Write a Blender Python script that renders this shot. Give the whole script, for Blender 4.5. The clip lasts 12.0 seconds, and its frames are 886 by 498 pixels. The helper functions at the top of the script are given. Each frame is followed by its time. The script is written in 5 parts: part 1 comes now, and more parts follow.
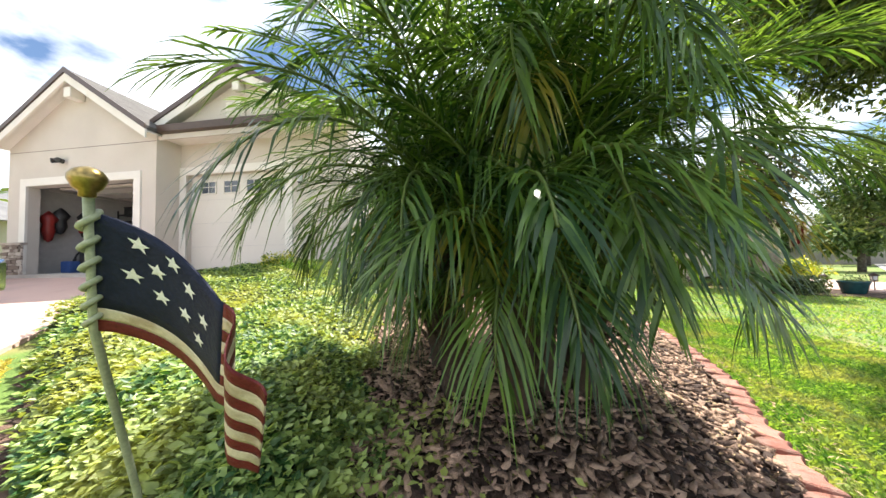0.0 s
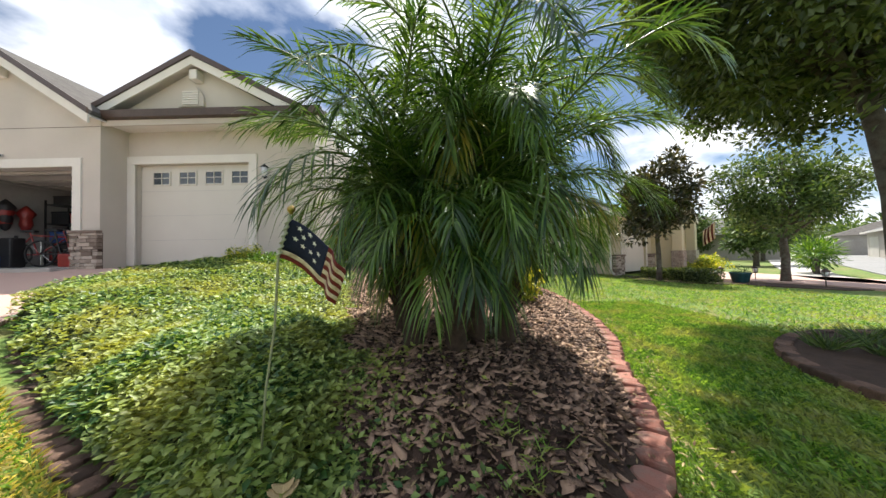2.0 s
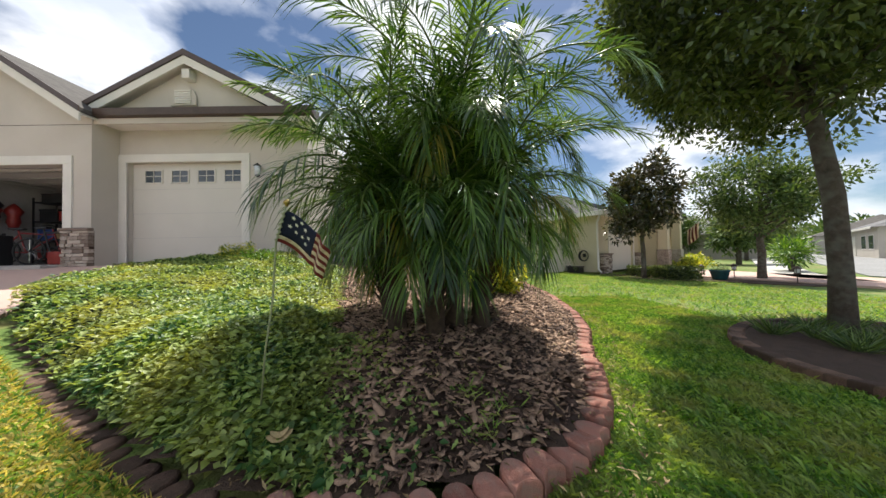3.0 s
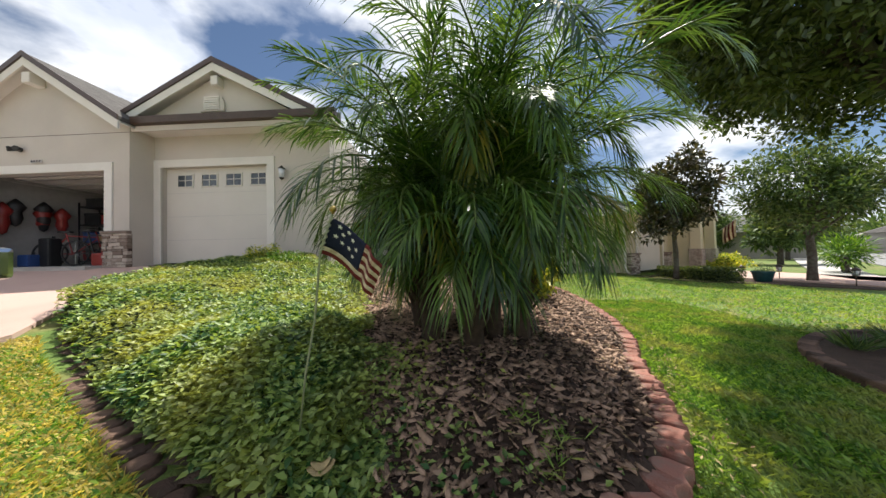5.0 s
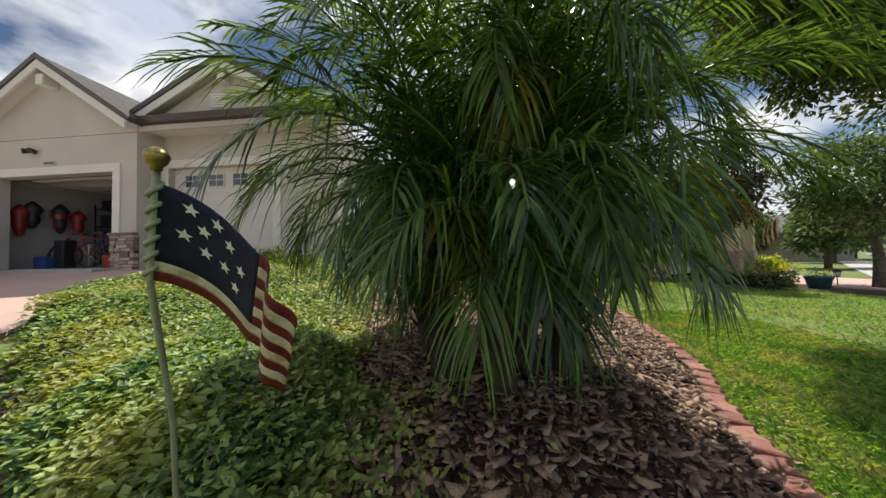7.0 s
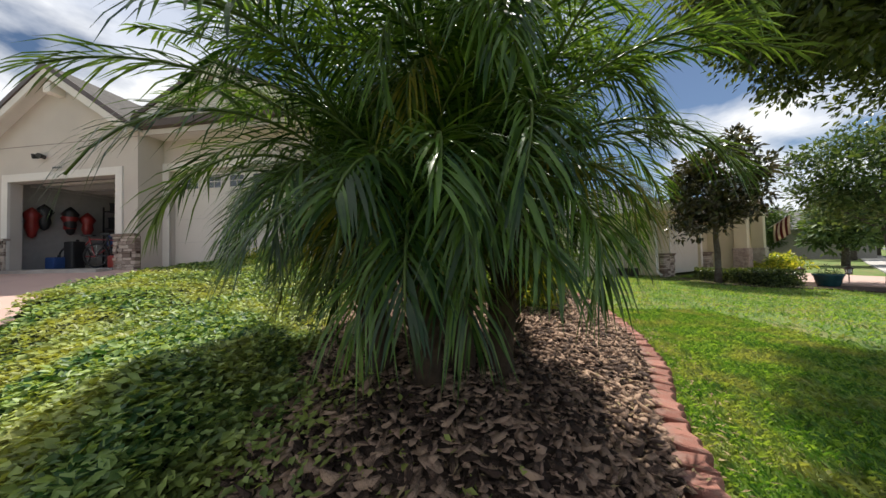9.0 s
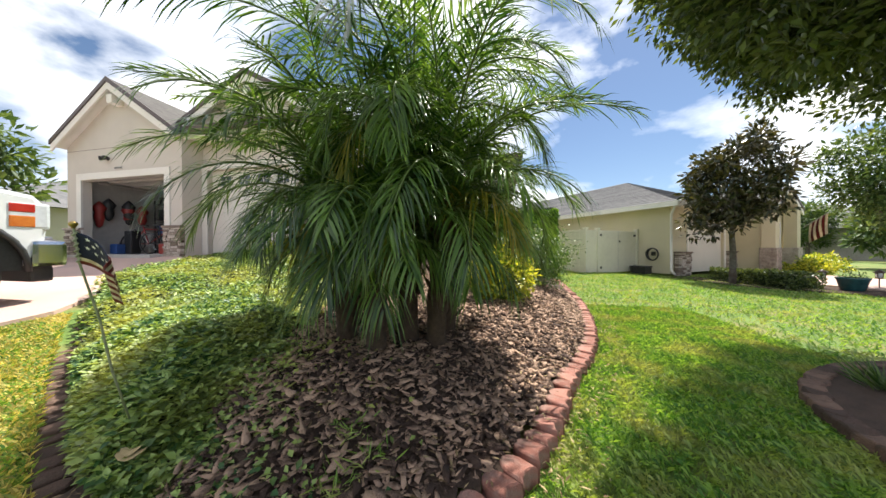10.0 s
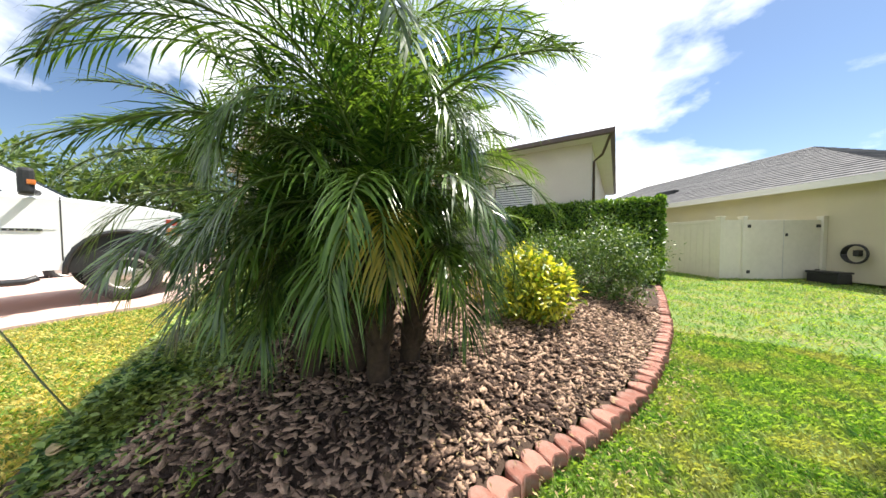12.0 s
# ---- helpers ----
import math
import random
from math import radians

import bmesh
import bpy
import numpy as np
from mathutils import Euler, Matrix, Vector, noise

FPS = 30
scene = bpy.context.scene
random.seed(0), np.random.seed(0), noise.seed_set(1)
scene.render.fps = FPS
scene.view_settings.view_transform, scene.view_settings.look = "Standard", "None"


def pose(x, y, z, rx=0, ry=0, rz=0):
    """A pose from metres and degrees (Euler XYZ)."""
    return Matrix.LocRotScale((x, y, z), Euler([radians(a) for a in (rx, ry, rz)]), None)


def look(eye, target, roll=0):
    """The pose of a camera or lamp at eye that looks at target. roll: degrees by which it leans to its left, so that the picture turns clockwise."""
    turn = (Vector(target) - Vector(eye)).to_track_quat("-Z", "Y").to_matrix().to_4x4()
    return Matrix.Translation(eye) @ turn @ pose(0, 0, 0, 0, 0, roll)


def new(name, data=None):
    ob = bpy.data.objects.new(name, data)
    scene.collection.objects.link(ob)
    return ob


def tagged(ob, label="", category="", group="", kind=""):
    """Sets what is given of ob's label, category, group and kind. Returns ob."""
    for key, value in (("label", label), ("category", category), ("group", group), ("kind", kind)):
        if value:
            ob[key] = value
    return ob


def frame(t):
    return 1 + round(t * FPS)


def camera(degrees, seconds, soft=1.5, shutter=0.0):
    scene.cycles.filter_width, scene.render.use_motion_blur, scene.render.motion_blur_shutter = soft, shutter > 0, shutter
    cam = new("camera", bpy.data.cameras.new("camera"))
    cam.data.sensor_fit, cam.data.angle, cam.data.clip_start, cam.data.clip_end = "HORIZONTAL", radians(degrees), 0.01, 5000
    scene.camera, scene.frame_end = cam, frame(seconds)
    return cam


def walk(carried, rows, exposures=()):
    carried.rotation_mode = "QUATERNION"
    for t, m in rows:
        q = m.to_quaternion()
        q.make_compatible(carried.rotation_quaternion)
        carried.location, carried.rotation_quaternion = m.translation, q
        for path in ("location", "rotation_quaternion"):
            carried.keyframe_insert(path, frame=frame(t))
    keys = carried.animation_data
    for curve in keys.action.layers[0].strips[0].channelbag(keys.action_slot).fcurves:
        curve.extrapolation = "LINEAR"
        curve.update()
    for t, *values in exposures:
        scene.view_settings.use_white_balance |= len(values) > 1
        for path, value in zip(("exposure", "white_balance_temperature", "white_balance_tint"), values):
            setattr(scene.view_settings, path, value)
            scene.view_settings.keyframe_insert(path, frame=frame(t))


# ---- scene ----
cam = camera(116.9, 12.0)
PATH = [
    (0, (-0.052, -0.218, 0.907), (-0.318, 1.763, 0.98), -1.2),
    (0.5, (-0.002, -0.365, 0.875), (-0.217, 1.622, 0.942), -1.1),
    (1, (-0.001, -0.451, 0.874), (-0.146, 1.543, 0.933), -1.2),
    (1.5, (0.036, -0.537, 0.866), (-0.042, 1.46, 0.919), -1.1),
    (2, (0.046, -0.71, 0.851), (0.024, 1.29, 0.896), -1.1),
    (2.5, (0.1, -0.79, 0.818), (0.111, 1.21, 0.859), -1.1),
    (3, (0.141, -0.893, 0.8), (0.161, 1.107, 0.842), -1.1),
    (5, (-0.002, -0.764, 0.843), (-0.098, 1.233, 0.882), -1.2),
    (5.5, (-0.015, -0.717, 0.847), (-0.151, 1.278, 0.892), -1.1),
    (6, (-0.01, -0.563, 0.85), (-0.176, 1.43, 0.899), -1.1),
    (6.5, (-0.034, -0.355, 0.858), (-0.216, 1.636, 0.906), -1.2),
    (7, (-0.039, -0.285, 0.872), (-0.233, 1.705, 0.924), -1.1),
    (8.8, (0.17, -0.355, 0.873), (-0.062, 1.631, 0.919), -1.4),
    (9, (0.340, -0.250, 0.840), (0.088, 1.733, 0.890), -1.4),
    (9.5, (0.485, -0.407, 0.879), (0.172, 1.569, 0.911), -1.0),
    (10, (0.87, -0.608, 0.896), (0.46, 1.35, 0.889), -0.2),
    (10.5, (1.06, -0.560, 1.000), (0.540, 1.370, 0.961), -0.1),
    (11, (1.388, -0.141, 1.06), (0.697, 1.736, 1.026), -0.3),
    (11.5, (1.655, -0.043, 1.046), (0.765, 1.747, 0.993), -0.1),
    (12, (1.62, 0.070, 1.060), (0.544, 1.755, 0.994), -0.4),
]
EXPOSURES = [(0, 1.48), (1, 0.98), (2, 0.78), (2.5, 0.60), (5, 0.48), (6, 0.42), (7, 0.12), (9, 0.25), (9.5, 0.48), (10, 0.95), (10.5, 1.10), (12, 1.24)]
walk(cam, [(t, look(eye, target, roll)) for t, eye, target, roll in PATH], EXPOSURES)

# ---- light ----
SUN_EL, SUN_AZ = 61.0, 25.0          # height, and degrees from +y towards +x
world = bpy.data.worlds.new("sky")
scene.world = world
world.use_nodes = True
wn, wl = world.node_tree.nodes, world.node_tree.links
wn.clear()


def wnode(kind, **inputs):
    n = wn.new(kind)
    for k, v in inputs.items():
        n.inputs[k].default_value = v
    return n


sky = wn.new("ShaderNodeTexSky")
sky.sky_type, sky.sun_disc = "NISHITA", False
sky.sun_elevation, sky.sun_rotation = radians(SUN_EL), radians(SUN_AZ)
sky.air_density, sky.dust_density, sky.ozone_density = 1.0, 0.3, 3.0
coord = wn.new("ShaderNodeTexCoord")
stretch = wn.new("ShaderNodeMapping")
stretch.inputs["Scale"].default_value = (1.0, 1.0, 1.9)
stretch.inputs["Location"].default_value = (0.35, 0.1, 0.0)
wl.new(coord.outputs["Generated"], stretch.inputs["Vector"])
puffs = wnode("ShaderNodeTexNoise", Scale=2.1, Detail=9.0, Roughness=0.52, Distortion=0.15)
wl.new(stretch.outputs["Vector"], puffs.inputs["Vector"])
cover = wn.new("ShaderNodeValToRGB")
cover.color_ramp.elements[0].position, cover.color_ramp.elements[1].position = 0.44, 0.55
wl.new(puffs.outputs["Fac"], cover.inputs["Fac"])
shade = wnode("ShaderNodeTexNoise", Scale=3.4, Detail=5.0, Roughness=0.5)
wl.new(stretch.outputs["Vector"], shade.inputs["Vector"])
tone = wn.new("ShaderNodeValToRGB")
tone.color_ramp.elements[0].position, tone.color_ramp.elements[1].position = 0.38, 0.62
tone.color_ramp.elements[0].color, tone.color_ramp.elements[1].color = (8.5, 9.3, 11.0, 1), (14.5, 14.5, 14.5, 1)
wl.new(shade.outputs["Fac"], tone.inputs["Fac"])
mix = wn.new("ShaderNodeMix")
mix.data_type = "RGBA"
wl.new(cover.outputs["Color"], mix.inputs["Factor"])
wl.new(sky.outputs["Color"], mix.inputs["A"])
wl.new(tone.outputs["Color"], mix.inputs["B"])
back = wnode("ShaderNodeBackground", Strength=0.067)
wl.new(mix.outputs["Result"], back.inputs["Color"])
wout = wn.new("ShaderNodeOutputWorld")
wl.new(back.outputs["Background"], wout.inputs["Surface"])

sun = new("sun", bpy.data.lights.new("sun", "SUN"))
sun.data.energy, sun.data.angle, sun.data.color = 5.0, radians(0.6), (1.0, 0.95, 0.86)
to_sun = Vector((math.sin(radians(SUN_AZ)) * math.cos(radians(SUN_EL)), math.cos(radians(SUN_AZ)) * math.cos(radians(SUN_EL)), math.sin(radians(SUN_EL))))
sun.matrix_world = look(to_sun * 40, (0, 0, 0))


# ---- materials ----
def material(name, dark, light, size=0.1, rough=0.7, bump=0.0, fine=None, metal=0.0, coords="Object", island=0.0, through_light=0.0, spec=0.5, stain=None, per_object=0.0):
    """Two scales of noise between two colours; island or per_object vary each piece; through_light lets light pass a leaf."""
    m = bpy.data.materials.new(name)
    m.use_nodes = True
    n, l = m.node_tree.nodes, m.node_tree.links
    b = n["Principled BSDF"]
    b.inputs["Roughness"].default_value, b.inputs["Metallic"].default_value = rough, metal
    b.inputs["Specular IOR Level"].default_value = spec
    tc = n.new("ShaderNodeTexCoord")
    big = n.new("ShaderNodeTexNoise")
    big.inputs["Scale"].default_value, big.inputs["Detail"].default_value = 1 / size, 4
    l.new(tc.outputs[coords], big.inputs["Vector"])
    small = n.new("ShaderNodeTexNoise")
    small.inputs["Scale"].default_value, small.inputs["Detail"].default_value = 1 / (fine or size / 9), 6
    l.new(tc.outputs[coords], small.inputs["Vector"])
    add = n.new("ShaderNodeMath")
    add.operation = "MULTIPLY_ADD"
    l.new(small.outputs["Fac"], add.inputs[0])
    add.inputs[1].default_value = 0.5
    half = n.new("ShaderNodeMath")
    half.operation = "MULTIPLY"
    l.new(big.outputs["Fac"], half.inputs[0])
    half.inputs[1].default_value = 0.5
    l.new(half.outputs[0], add.inputs[2])
    value = add.outputs[0]
    for amount, node, socket in ((island, "ShaderNodeNewGeometry", "Random Per Island"), (per_object, "ShaderNodeObjectInfo", "Random")):
        if amount:
            r = n.new(node)
            mm = n.new("ShaderNodeMath")
            mm.operation = "SUBTRACT"
            l.new(r.outputs[socket], mm.inputs[0])
            mm.inputs[1].default_value = 0.5
            m2 = n.new("ShaderNodeMath")
            m2.operation = "MULTIPLY_ADD"
            l.new(mm.outputs[0], m2.inputs[0])
            m2.inputs[1].default_value = amount
            l.new(value, m2.inputs[2])
            value = m2.outputs[0]
    ramp = n.new("ShaderNodeValToRGB")
    ramp.color_ramp.elements[0].position, ramp.color_ramp.elements[1].position = 0.32, 0.68
    ramp.color_ramp.elements[0].color, ramp.color_ramp.elements[1].color = (*dark, 1), (*light, 1)
    l.new(value, ramp.inputs["Fac"])
    colour = ramp.outputs["Color"]
    if stain:
        tint, amount, patch = stain
        st = n.new("ShaderNodeTexNoise")
        st.inputs["Scale"].default_value, st.inputs["Detail"].default_value = 1 / patch, 5
        l.new(tc.outputs[coords], st.inputs["Vector"])
        sr = n.new("ShaderNodeValToRGB")
        sr.color_ramp.elements[0].position, sr.color_ramp.elements[1].position = 0.46, 0.64
        sr.color_ramp.elements[1].color = (amount, amount, amount, 1)
        l.new(st.outputs["Fac"], sr.inputs["Fac"])
        mx = n.new("ShaderNodeMix")
        mx.data_type = "RGBA"
        l.new(sr.outputs["Color"], mx.inputs["Factor"])
        l.new(colour, mx.inputs["A"])
        mx.inputs["B"].default_value = (*tint, 1)
        colour = mx.outputs["Result"]
    l.new(colour, b.inputs["Base Color"])
    if bump:
        bp = n.new("ShaderNodeBump")
        bp.inputs["Strength"].default_value, bp.inputs["Distance"].default_value = min(1, bump), 0.01
        l.new(small.outputs["Fac"], bp.inputs["Height"])
        l.new(bp.outputs["Normal"], b.inputs["Normal"])
    if through_light:
        tr = n.new("ShaderNodeBsdfTranslucent")
        bright = n.new("ShaderNodeMix")
        bright.data_type, bright.blend_type = "RGBA", "MULTIPLY"
        bright.inputs["Factor"].default_value = 1
        l.new(colour, bright.inputs["A"])
        bright.inputs["B"].default_value = (2.6, 2.3, 1.0, 1)
        l.new(bright.outputs["Result"], tr.inputs["Color"])
        mixs = n.new("ShaderNodeMixShader")
        mixs.inputs["Fac"].default_value = through_light
        l.new(b.outputs["BSDF"], mixs.inputs[1])
        l.new(tr.outputs["BSDF"], mixs.inputs[2])
        l.new(mixs.outputs["Shader"], n["Material Output"].inputs["Surface"])
    return m


def glass_material(name, tint=(0.8, 0.85, 0.9), rough=0.02):
    m = bpy.data.materials.new(name)
    m.use_nodes = True
    b = m.node_tree.nodes["Principled BSDF"]
    b.inputs["Base Color"].default_value, b.inputs["Roughness"].default_value = (*tint, 1), rough
    b.inputs["Transmission Weight"].default_value = 1.0
    b.inputs["IOR"].default_value = 1.45
    return m


STUCCO = material("stucco", (0.50, 0.455, 0.395), (0.60, 0.55, 0.485), 0.8, 0.9, 0.5, fine=0.012, stain=((0.45, 0.42, 0.38), 0.3, 1.4))
STUCCO_SIDE = material("stucco_cream", (0.52, 0.46, 0.31), (0.62, 0.55, 0.38), 0.9, 0.9, 0.4, fine=0.012, stain=((0.45, 0.42, 0.36), 0.3, 1.3))
TRIM = material("trim_white", (0.66, 0.63, 0.57), (0.76, 0.73, 0.67), 0.4, 0.75, 0.25, fine=0.01)
DOORPAINT = material("door_paint", (0.58, 0.55, 0.49), (0.65, 0.62, 0.55), 0.7, 0.5, 0.12, fine=0.02)
GUTTER = material("gutter_brown", (0.045, 0.025, 0.018), (0.08, 0.05, 0.036), 0.3, 0.4)
SHINGLE = material("shingle_grey", (0.10, 0.10, 0.105), (0.22, 0.215, 0.21), 0.25, 0.9, 0.8, fine=0.02, island=0.4)
SHINGLE_DARK = material("shingle_brown", (0.05, 0.045, 0.042), (0.12, 0.11, 0.10), 0.25, 0.9, 0.8, fine=0.02)
STONE = material("ledge_stone", (0.20, 0.15, 0.12), (0.52, 0.45, 0.38), 0.12, 0.85, 0.9, per_object=0.7)
CONCRETE = material("concrete", (0.42, 0.40, 0.37), (0.55, 0.53, 0.49), 0.5, 0.9, 0.5, fine=0.01, stain=((0.3, 0.28, 0.26), 0.4, 0.9))
PAVER = material("paver_pink", (0.42, 0.25, 0.21), (0.58, 0.40, 0.34), 0.3, 0.9, 0.5, fine=0.012, per_object=0.5, stain=((0.40, 0.30, 0.26), 0.4, 1.1))
ASPHALT = material("street_grey", (0.20, 0.20, 0.20), (0.30, 0.30, 0.295), 0.6, 0.9, 0.6, fine=0.012)
GRASS_SOIL = material("turf", (0.055, 0.115, 0.018), (0.17, 0.25, 0.05), 0.35, 0.95, 1.0, fine=0.012, stain=((0.23, 0.20, 0.07), 0.75, 0.5))
BLADE = material("grass_blade", (0.055, 0.15, 0.018), (0.21, 0.34, 0.060), 0.45, 0.45, island=0.8, through_light=0.33, stain=((0.32, 0.29, 0.12), 0.55, 0.35))
SOIL = material("soil", (0.035, 0.022, 0.015), (0.09, 0.055, 0.037), 0.08, 1.0, 1.0, fine=0.006)
CHIP = material("bark_chip", (0.060, 0.032, 0.021), (0.50, 0.33, 0.23), 0.03, 0.85, 0.9, fine=0.004, island=0.9, per_object=0.6)
DRY_BLADE = material("dry_grass_blade", (0.30, 0.26, 0.07), (0.60, 0.52, 0.18), 0.3, 0.6, island=0.8, through_light=0.3)
LITTER = material("leaf_litter", (0.16, 0.10, 0.045), (0.40, 0.30, 0.15), 0.05, 0.85, 0.4, island=0.9)
EDGER = material("edger_concrete", (0.25, 0.10, 0.072), (0.44, 0.20, 0.15), 0.05, 0.9, 0.7, fine=0.004, per_object=0.5, stain=((0.30, 0.23, 0.19), 0.5, 0.06))
EDGER_OLD = material("edger_weathered", (0.07, 0.040, 0.028), (0.20, 0.12, 0.085), 0.05, 0.95, 0.9, fine=0.004, per_object=0.6, stain=((0.05, 0.04, 0.025), 0.7, 0.08))
COVER_LEAF = material("jasmine_leaf", (0.030, 0.090, 0.022), (0.27, 0.37, 0.11), 0.5, 0.42, island=0.95, through_light=0.22, spec=0.35, stain=((0.46, 0.44, 0.12), 0.5, 0.7))
PALM_LEAF = material("palm_leaf", (0.018, 0.052, 0.012), (0.118, 0.205, 0.042), 0.5, 0.28, island=0.5, through_light=0.32, per_object=0.3)
PALM_OLD = material("palm_leaf_yellowing", (0.07, 0.11, 0.012), (0.26, 0.22, 0.03), 0.4, 0.4, island=0.6, through_light=0.35, per_object=0.5)
PALM_DEAD = material("palm_leaf_dead", (0.20, 0.10, 0.02), (0.42, 0.24, 0.05), 0.3, 0.7, island=0.6, through_light=0.3)
RACHIS = material("palm_stalk", (0.06, 0.10, 0.02), (0.13, 0.17, 0.04), 0.1, 0.45)
PALM_TRUNK = material("palm_trunk", (0.035, 0.022, 0.014), (0.11, 0.07, 0.045), 0.03, 0.95, 1.0)
HEDGE_LEAF = material("hedge_leaf", (0.030, 0.090, 0.008), (0.14, 0.26, 0.025), 0.5, 0.35, island=0.8, through_light=0.25)
SHRUB_LEAF = material("shrub_leaf", (0.030, 0.075, 0.016), (0.12, 0.19, 0.05), 0.4, 0.4, island=0.8, through_light=0.25)
YELLOW_LEAF = material("variegated_leaf", (0.09, 0.16, 0.015), (0.46, 0.46, 0.06), 0.25, 0.35, island=0.9, through_light=0.3)
OAK_LEAF = material("oak_leaf", (0.030, 0.052, 0.014), (0.105, 0.14, 0.045), 0.8, 0.35, island=0.7, through_light=0.30)
MAG_LEAF = material("magnolia_leaf", (0.020, 0.028, 0.010), (0.085, 0.075, 0.032), 0.6, 0.3, island=0.9, through_light=0.12)
FAR_LEAF = material("far_leaf", (0.035, 0.075, 0.020), (0.12, 0.18, 0.055), 1.0, 0.6, island=0.8, through_light=0.2)
BARK = material("oak_bark", (0.045, 0.034, 0.026), (0.15, 0.12, 0.095), 0.05, 0.95, 1.0, stain=((0.20, 0.20, 0.17), 0.5, 0.12))
WHITE_PAINT = material("car_white", (0.78, 0.79, 0.80), (0.82, 0.83, 0.84), 2.0, 0.18)
RUBBER = material("tyre_rubber", (0.012, 0.012, 0.013), (0.035, 0.034, 0.033), 0.1, 0.8)
CHROME = material("chrome", (0.60, 0.60, 0.61), (0.72, 0.72, 0.72), 0.3, 0.15, metal=1.0)
ALLOY = material("wheel_alloy", (0.45, 0.44, 0.42), (0.60, 0.58, 0.55), 0.2, 0.35, metal=0.7)
BLACK = material("black_plastic", (0.010, 0.010, 0.011), (0.03, 0.03, 0.032), 0.2, 0.5)
CARGLASS = material("car_glass", (0.02, 0.03, 0.035), (0.05, 0.06, 0.07), 0.8, 0.05)
AMBER = material("amber_lens", (0.50, 0.12, 0.02), (0.70, 0.24, 0.05), 0.1, 0.15)
RED_LENS = material("red_lens", (0.40, 0.02, 0.015), (0.55, 0.05, 0.03), 0.1, 0.15)
CLEAR_LENS = material("clear_lens", (0.55, 0.57, 0.6), (0.75, 0.77, 0.8), 0.05, 0.08)
NAVY = material("flag_blue", (0.007, 0.010, 0.028), (0.016, 0.022, 0.055), 0.03, 0.6, 0.2, spec=0.2)
FLAG_RED = material("flag_red", (0.08, 0.008, 0.010), (0.17, 0.022, 0.024), 0.03, 0.55, 0.2, spec=0.3)
FLAG_CREAM = material("flag_cream", (0.50, 0.42, 0.30), (0.68, 0.60, 0.46), 0.03, 0.45, 0.2, stain=((0.30, 0.20, 0.11), 0.6, 0.02))
STAR = material("star_white", (0.68, 0.67, 0.63), (0.80, 0.79, 0.76), 0.02, 0.45)
ROD = material("rod_green_patina", (0.22, 0.25, 0.16), (0.40, 0.42, 0.28), 0.03, 0.55)
BRASS = material("aged_brass", (0.20, 0.14, 0.045), (0.42, 0.31, 0.11), 0.02, 0.3, metal=0.85)
VINYL = material("fence_vinyl", (0.60, 0.565, 0.46), (0.68, 0.64, 0.53), 1.0, 0.45, 0.05)
IRON = material("black_iron", (0.010, 0.010, 0.010), (0.03, 0.028, 0.025), 0.05, 0.5)
GLAZE = material("pot_glaze", (0.012, 0.045, 0.055), (0.03, 0.10, 0.11), 0.1, 0.15)
WINDOW = material("window_dark", (0.03, 0.04, 0.05), (0.10, 0.12, 0.14), 0.5, 0.05)
BLIND = material("window_blind", (0.55, 0.56, 0.57), (0.65, 0.66, 0.67), 0.5, 0.5)
DRYWALL = material("garage_drywall", (0.42, 0.41, 0.39), (0.52, 0.51, 0.49), 1.0, 0.9, 0.1)
RED_PAINT = material("red_paint", (0.20, 0.015, 0.014), (0.36, 0.04, 0.032), 0.2, 0.35)
WOOD = material("raw_wood", (0.22, 0.13, 0.06), (0.36, 0.23, 0.12), 0.1, 0.7, 0.3)
BLUE_BIN = material("blue_plastic", (0.02, 0.06, 0.20), (0.04, 0.10, 0.30), 0.2, 0.5)
FARGREY = material("far_wall", (0.30, 0.28, 0.26), (0.42, 0.40, 0.37), 1.0, 0.9)


# ---- building helpers ----
def mesh_of(name, verts, faces, mat, smooth=False):
    me = bpy.data.meshes.new(name)
    me.from_pydata([tuple(v) for v in verts], [], [tuple(f) for f in faces])
    for m in (mat if isinstance(mat, (list, tuple)) else (mat,)):
        me.materials.append(m)
    if smooth:
        me.polygons.foreach_set("use_smooth", [True] * len(me.polygons))
    return me


def fast_mesh(name, verts, faces, mat, smooth=False):
    """verts n x 3, faces k x 3 or k x 4, as arrays."""
    me = bpy.data.meshes.new(name)
    v, f = np.asarray(verts, np.float32), np.asarray(faces, np.int32)
    me.vertices.add(len(v))
    me.vertices.foreach_set("co", v.ravel())
    me.loops.add(f.size)
    me.loops.foreach_set("vertex_index", f.ravel())
    me.polygons.add(len(f))
    me.polygons.foreach_set("loop_start", np.arange(0, f.size, f.shape[1], dtype=np.int32))
    if smooth:
        me.polygons.foreach_set("use_smooth", np.ones(len(f), bool))
    me.update(calc_edges=True)
    me.materials.append(mat)
    return me


def thing(name, label, category, at=(0, 0, 0), turn=0.0, group="", kind=""):
    ob = new(name)
    ob.empty_display_size = 0.1
    ob.matrix_world = pose(*at, 0, 0, turn)
    return tagged(ob, label, category, group, kind)


def part(name, data, mat, parent, label=""):
    """Links a bmesh or a mesh as one object under a thing or a part, in the parent's own space."""
    if isinstance(data, bmesh.types.BMesh):
        me = bpy.data.meshes.new(name)
        data.normal_update()
        data.to_mesh(me)
        data.free()
        me.materials.append(mat)
    else:
        me = data
    ob = new(name, me)
    if parent is not None:
        ob.parent = parent
    return tagged(ob, label) if label else ob


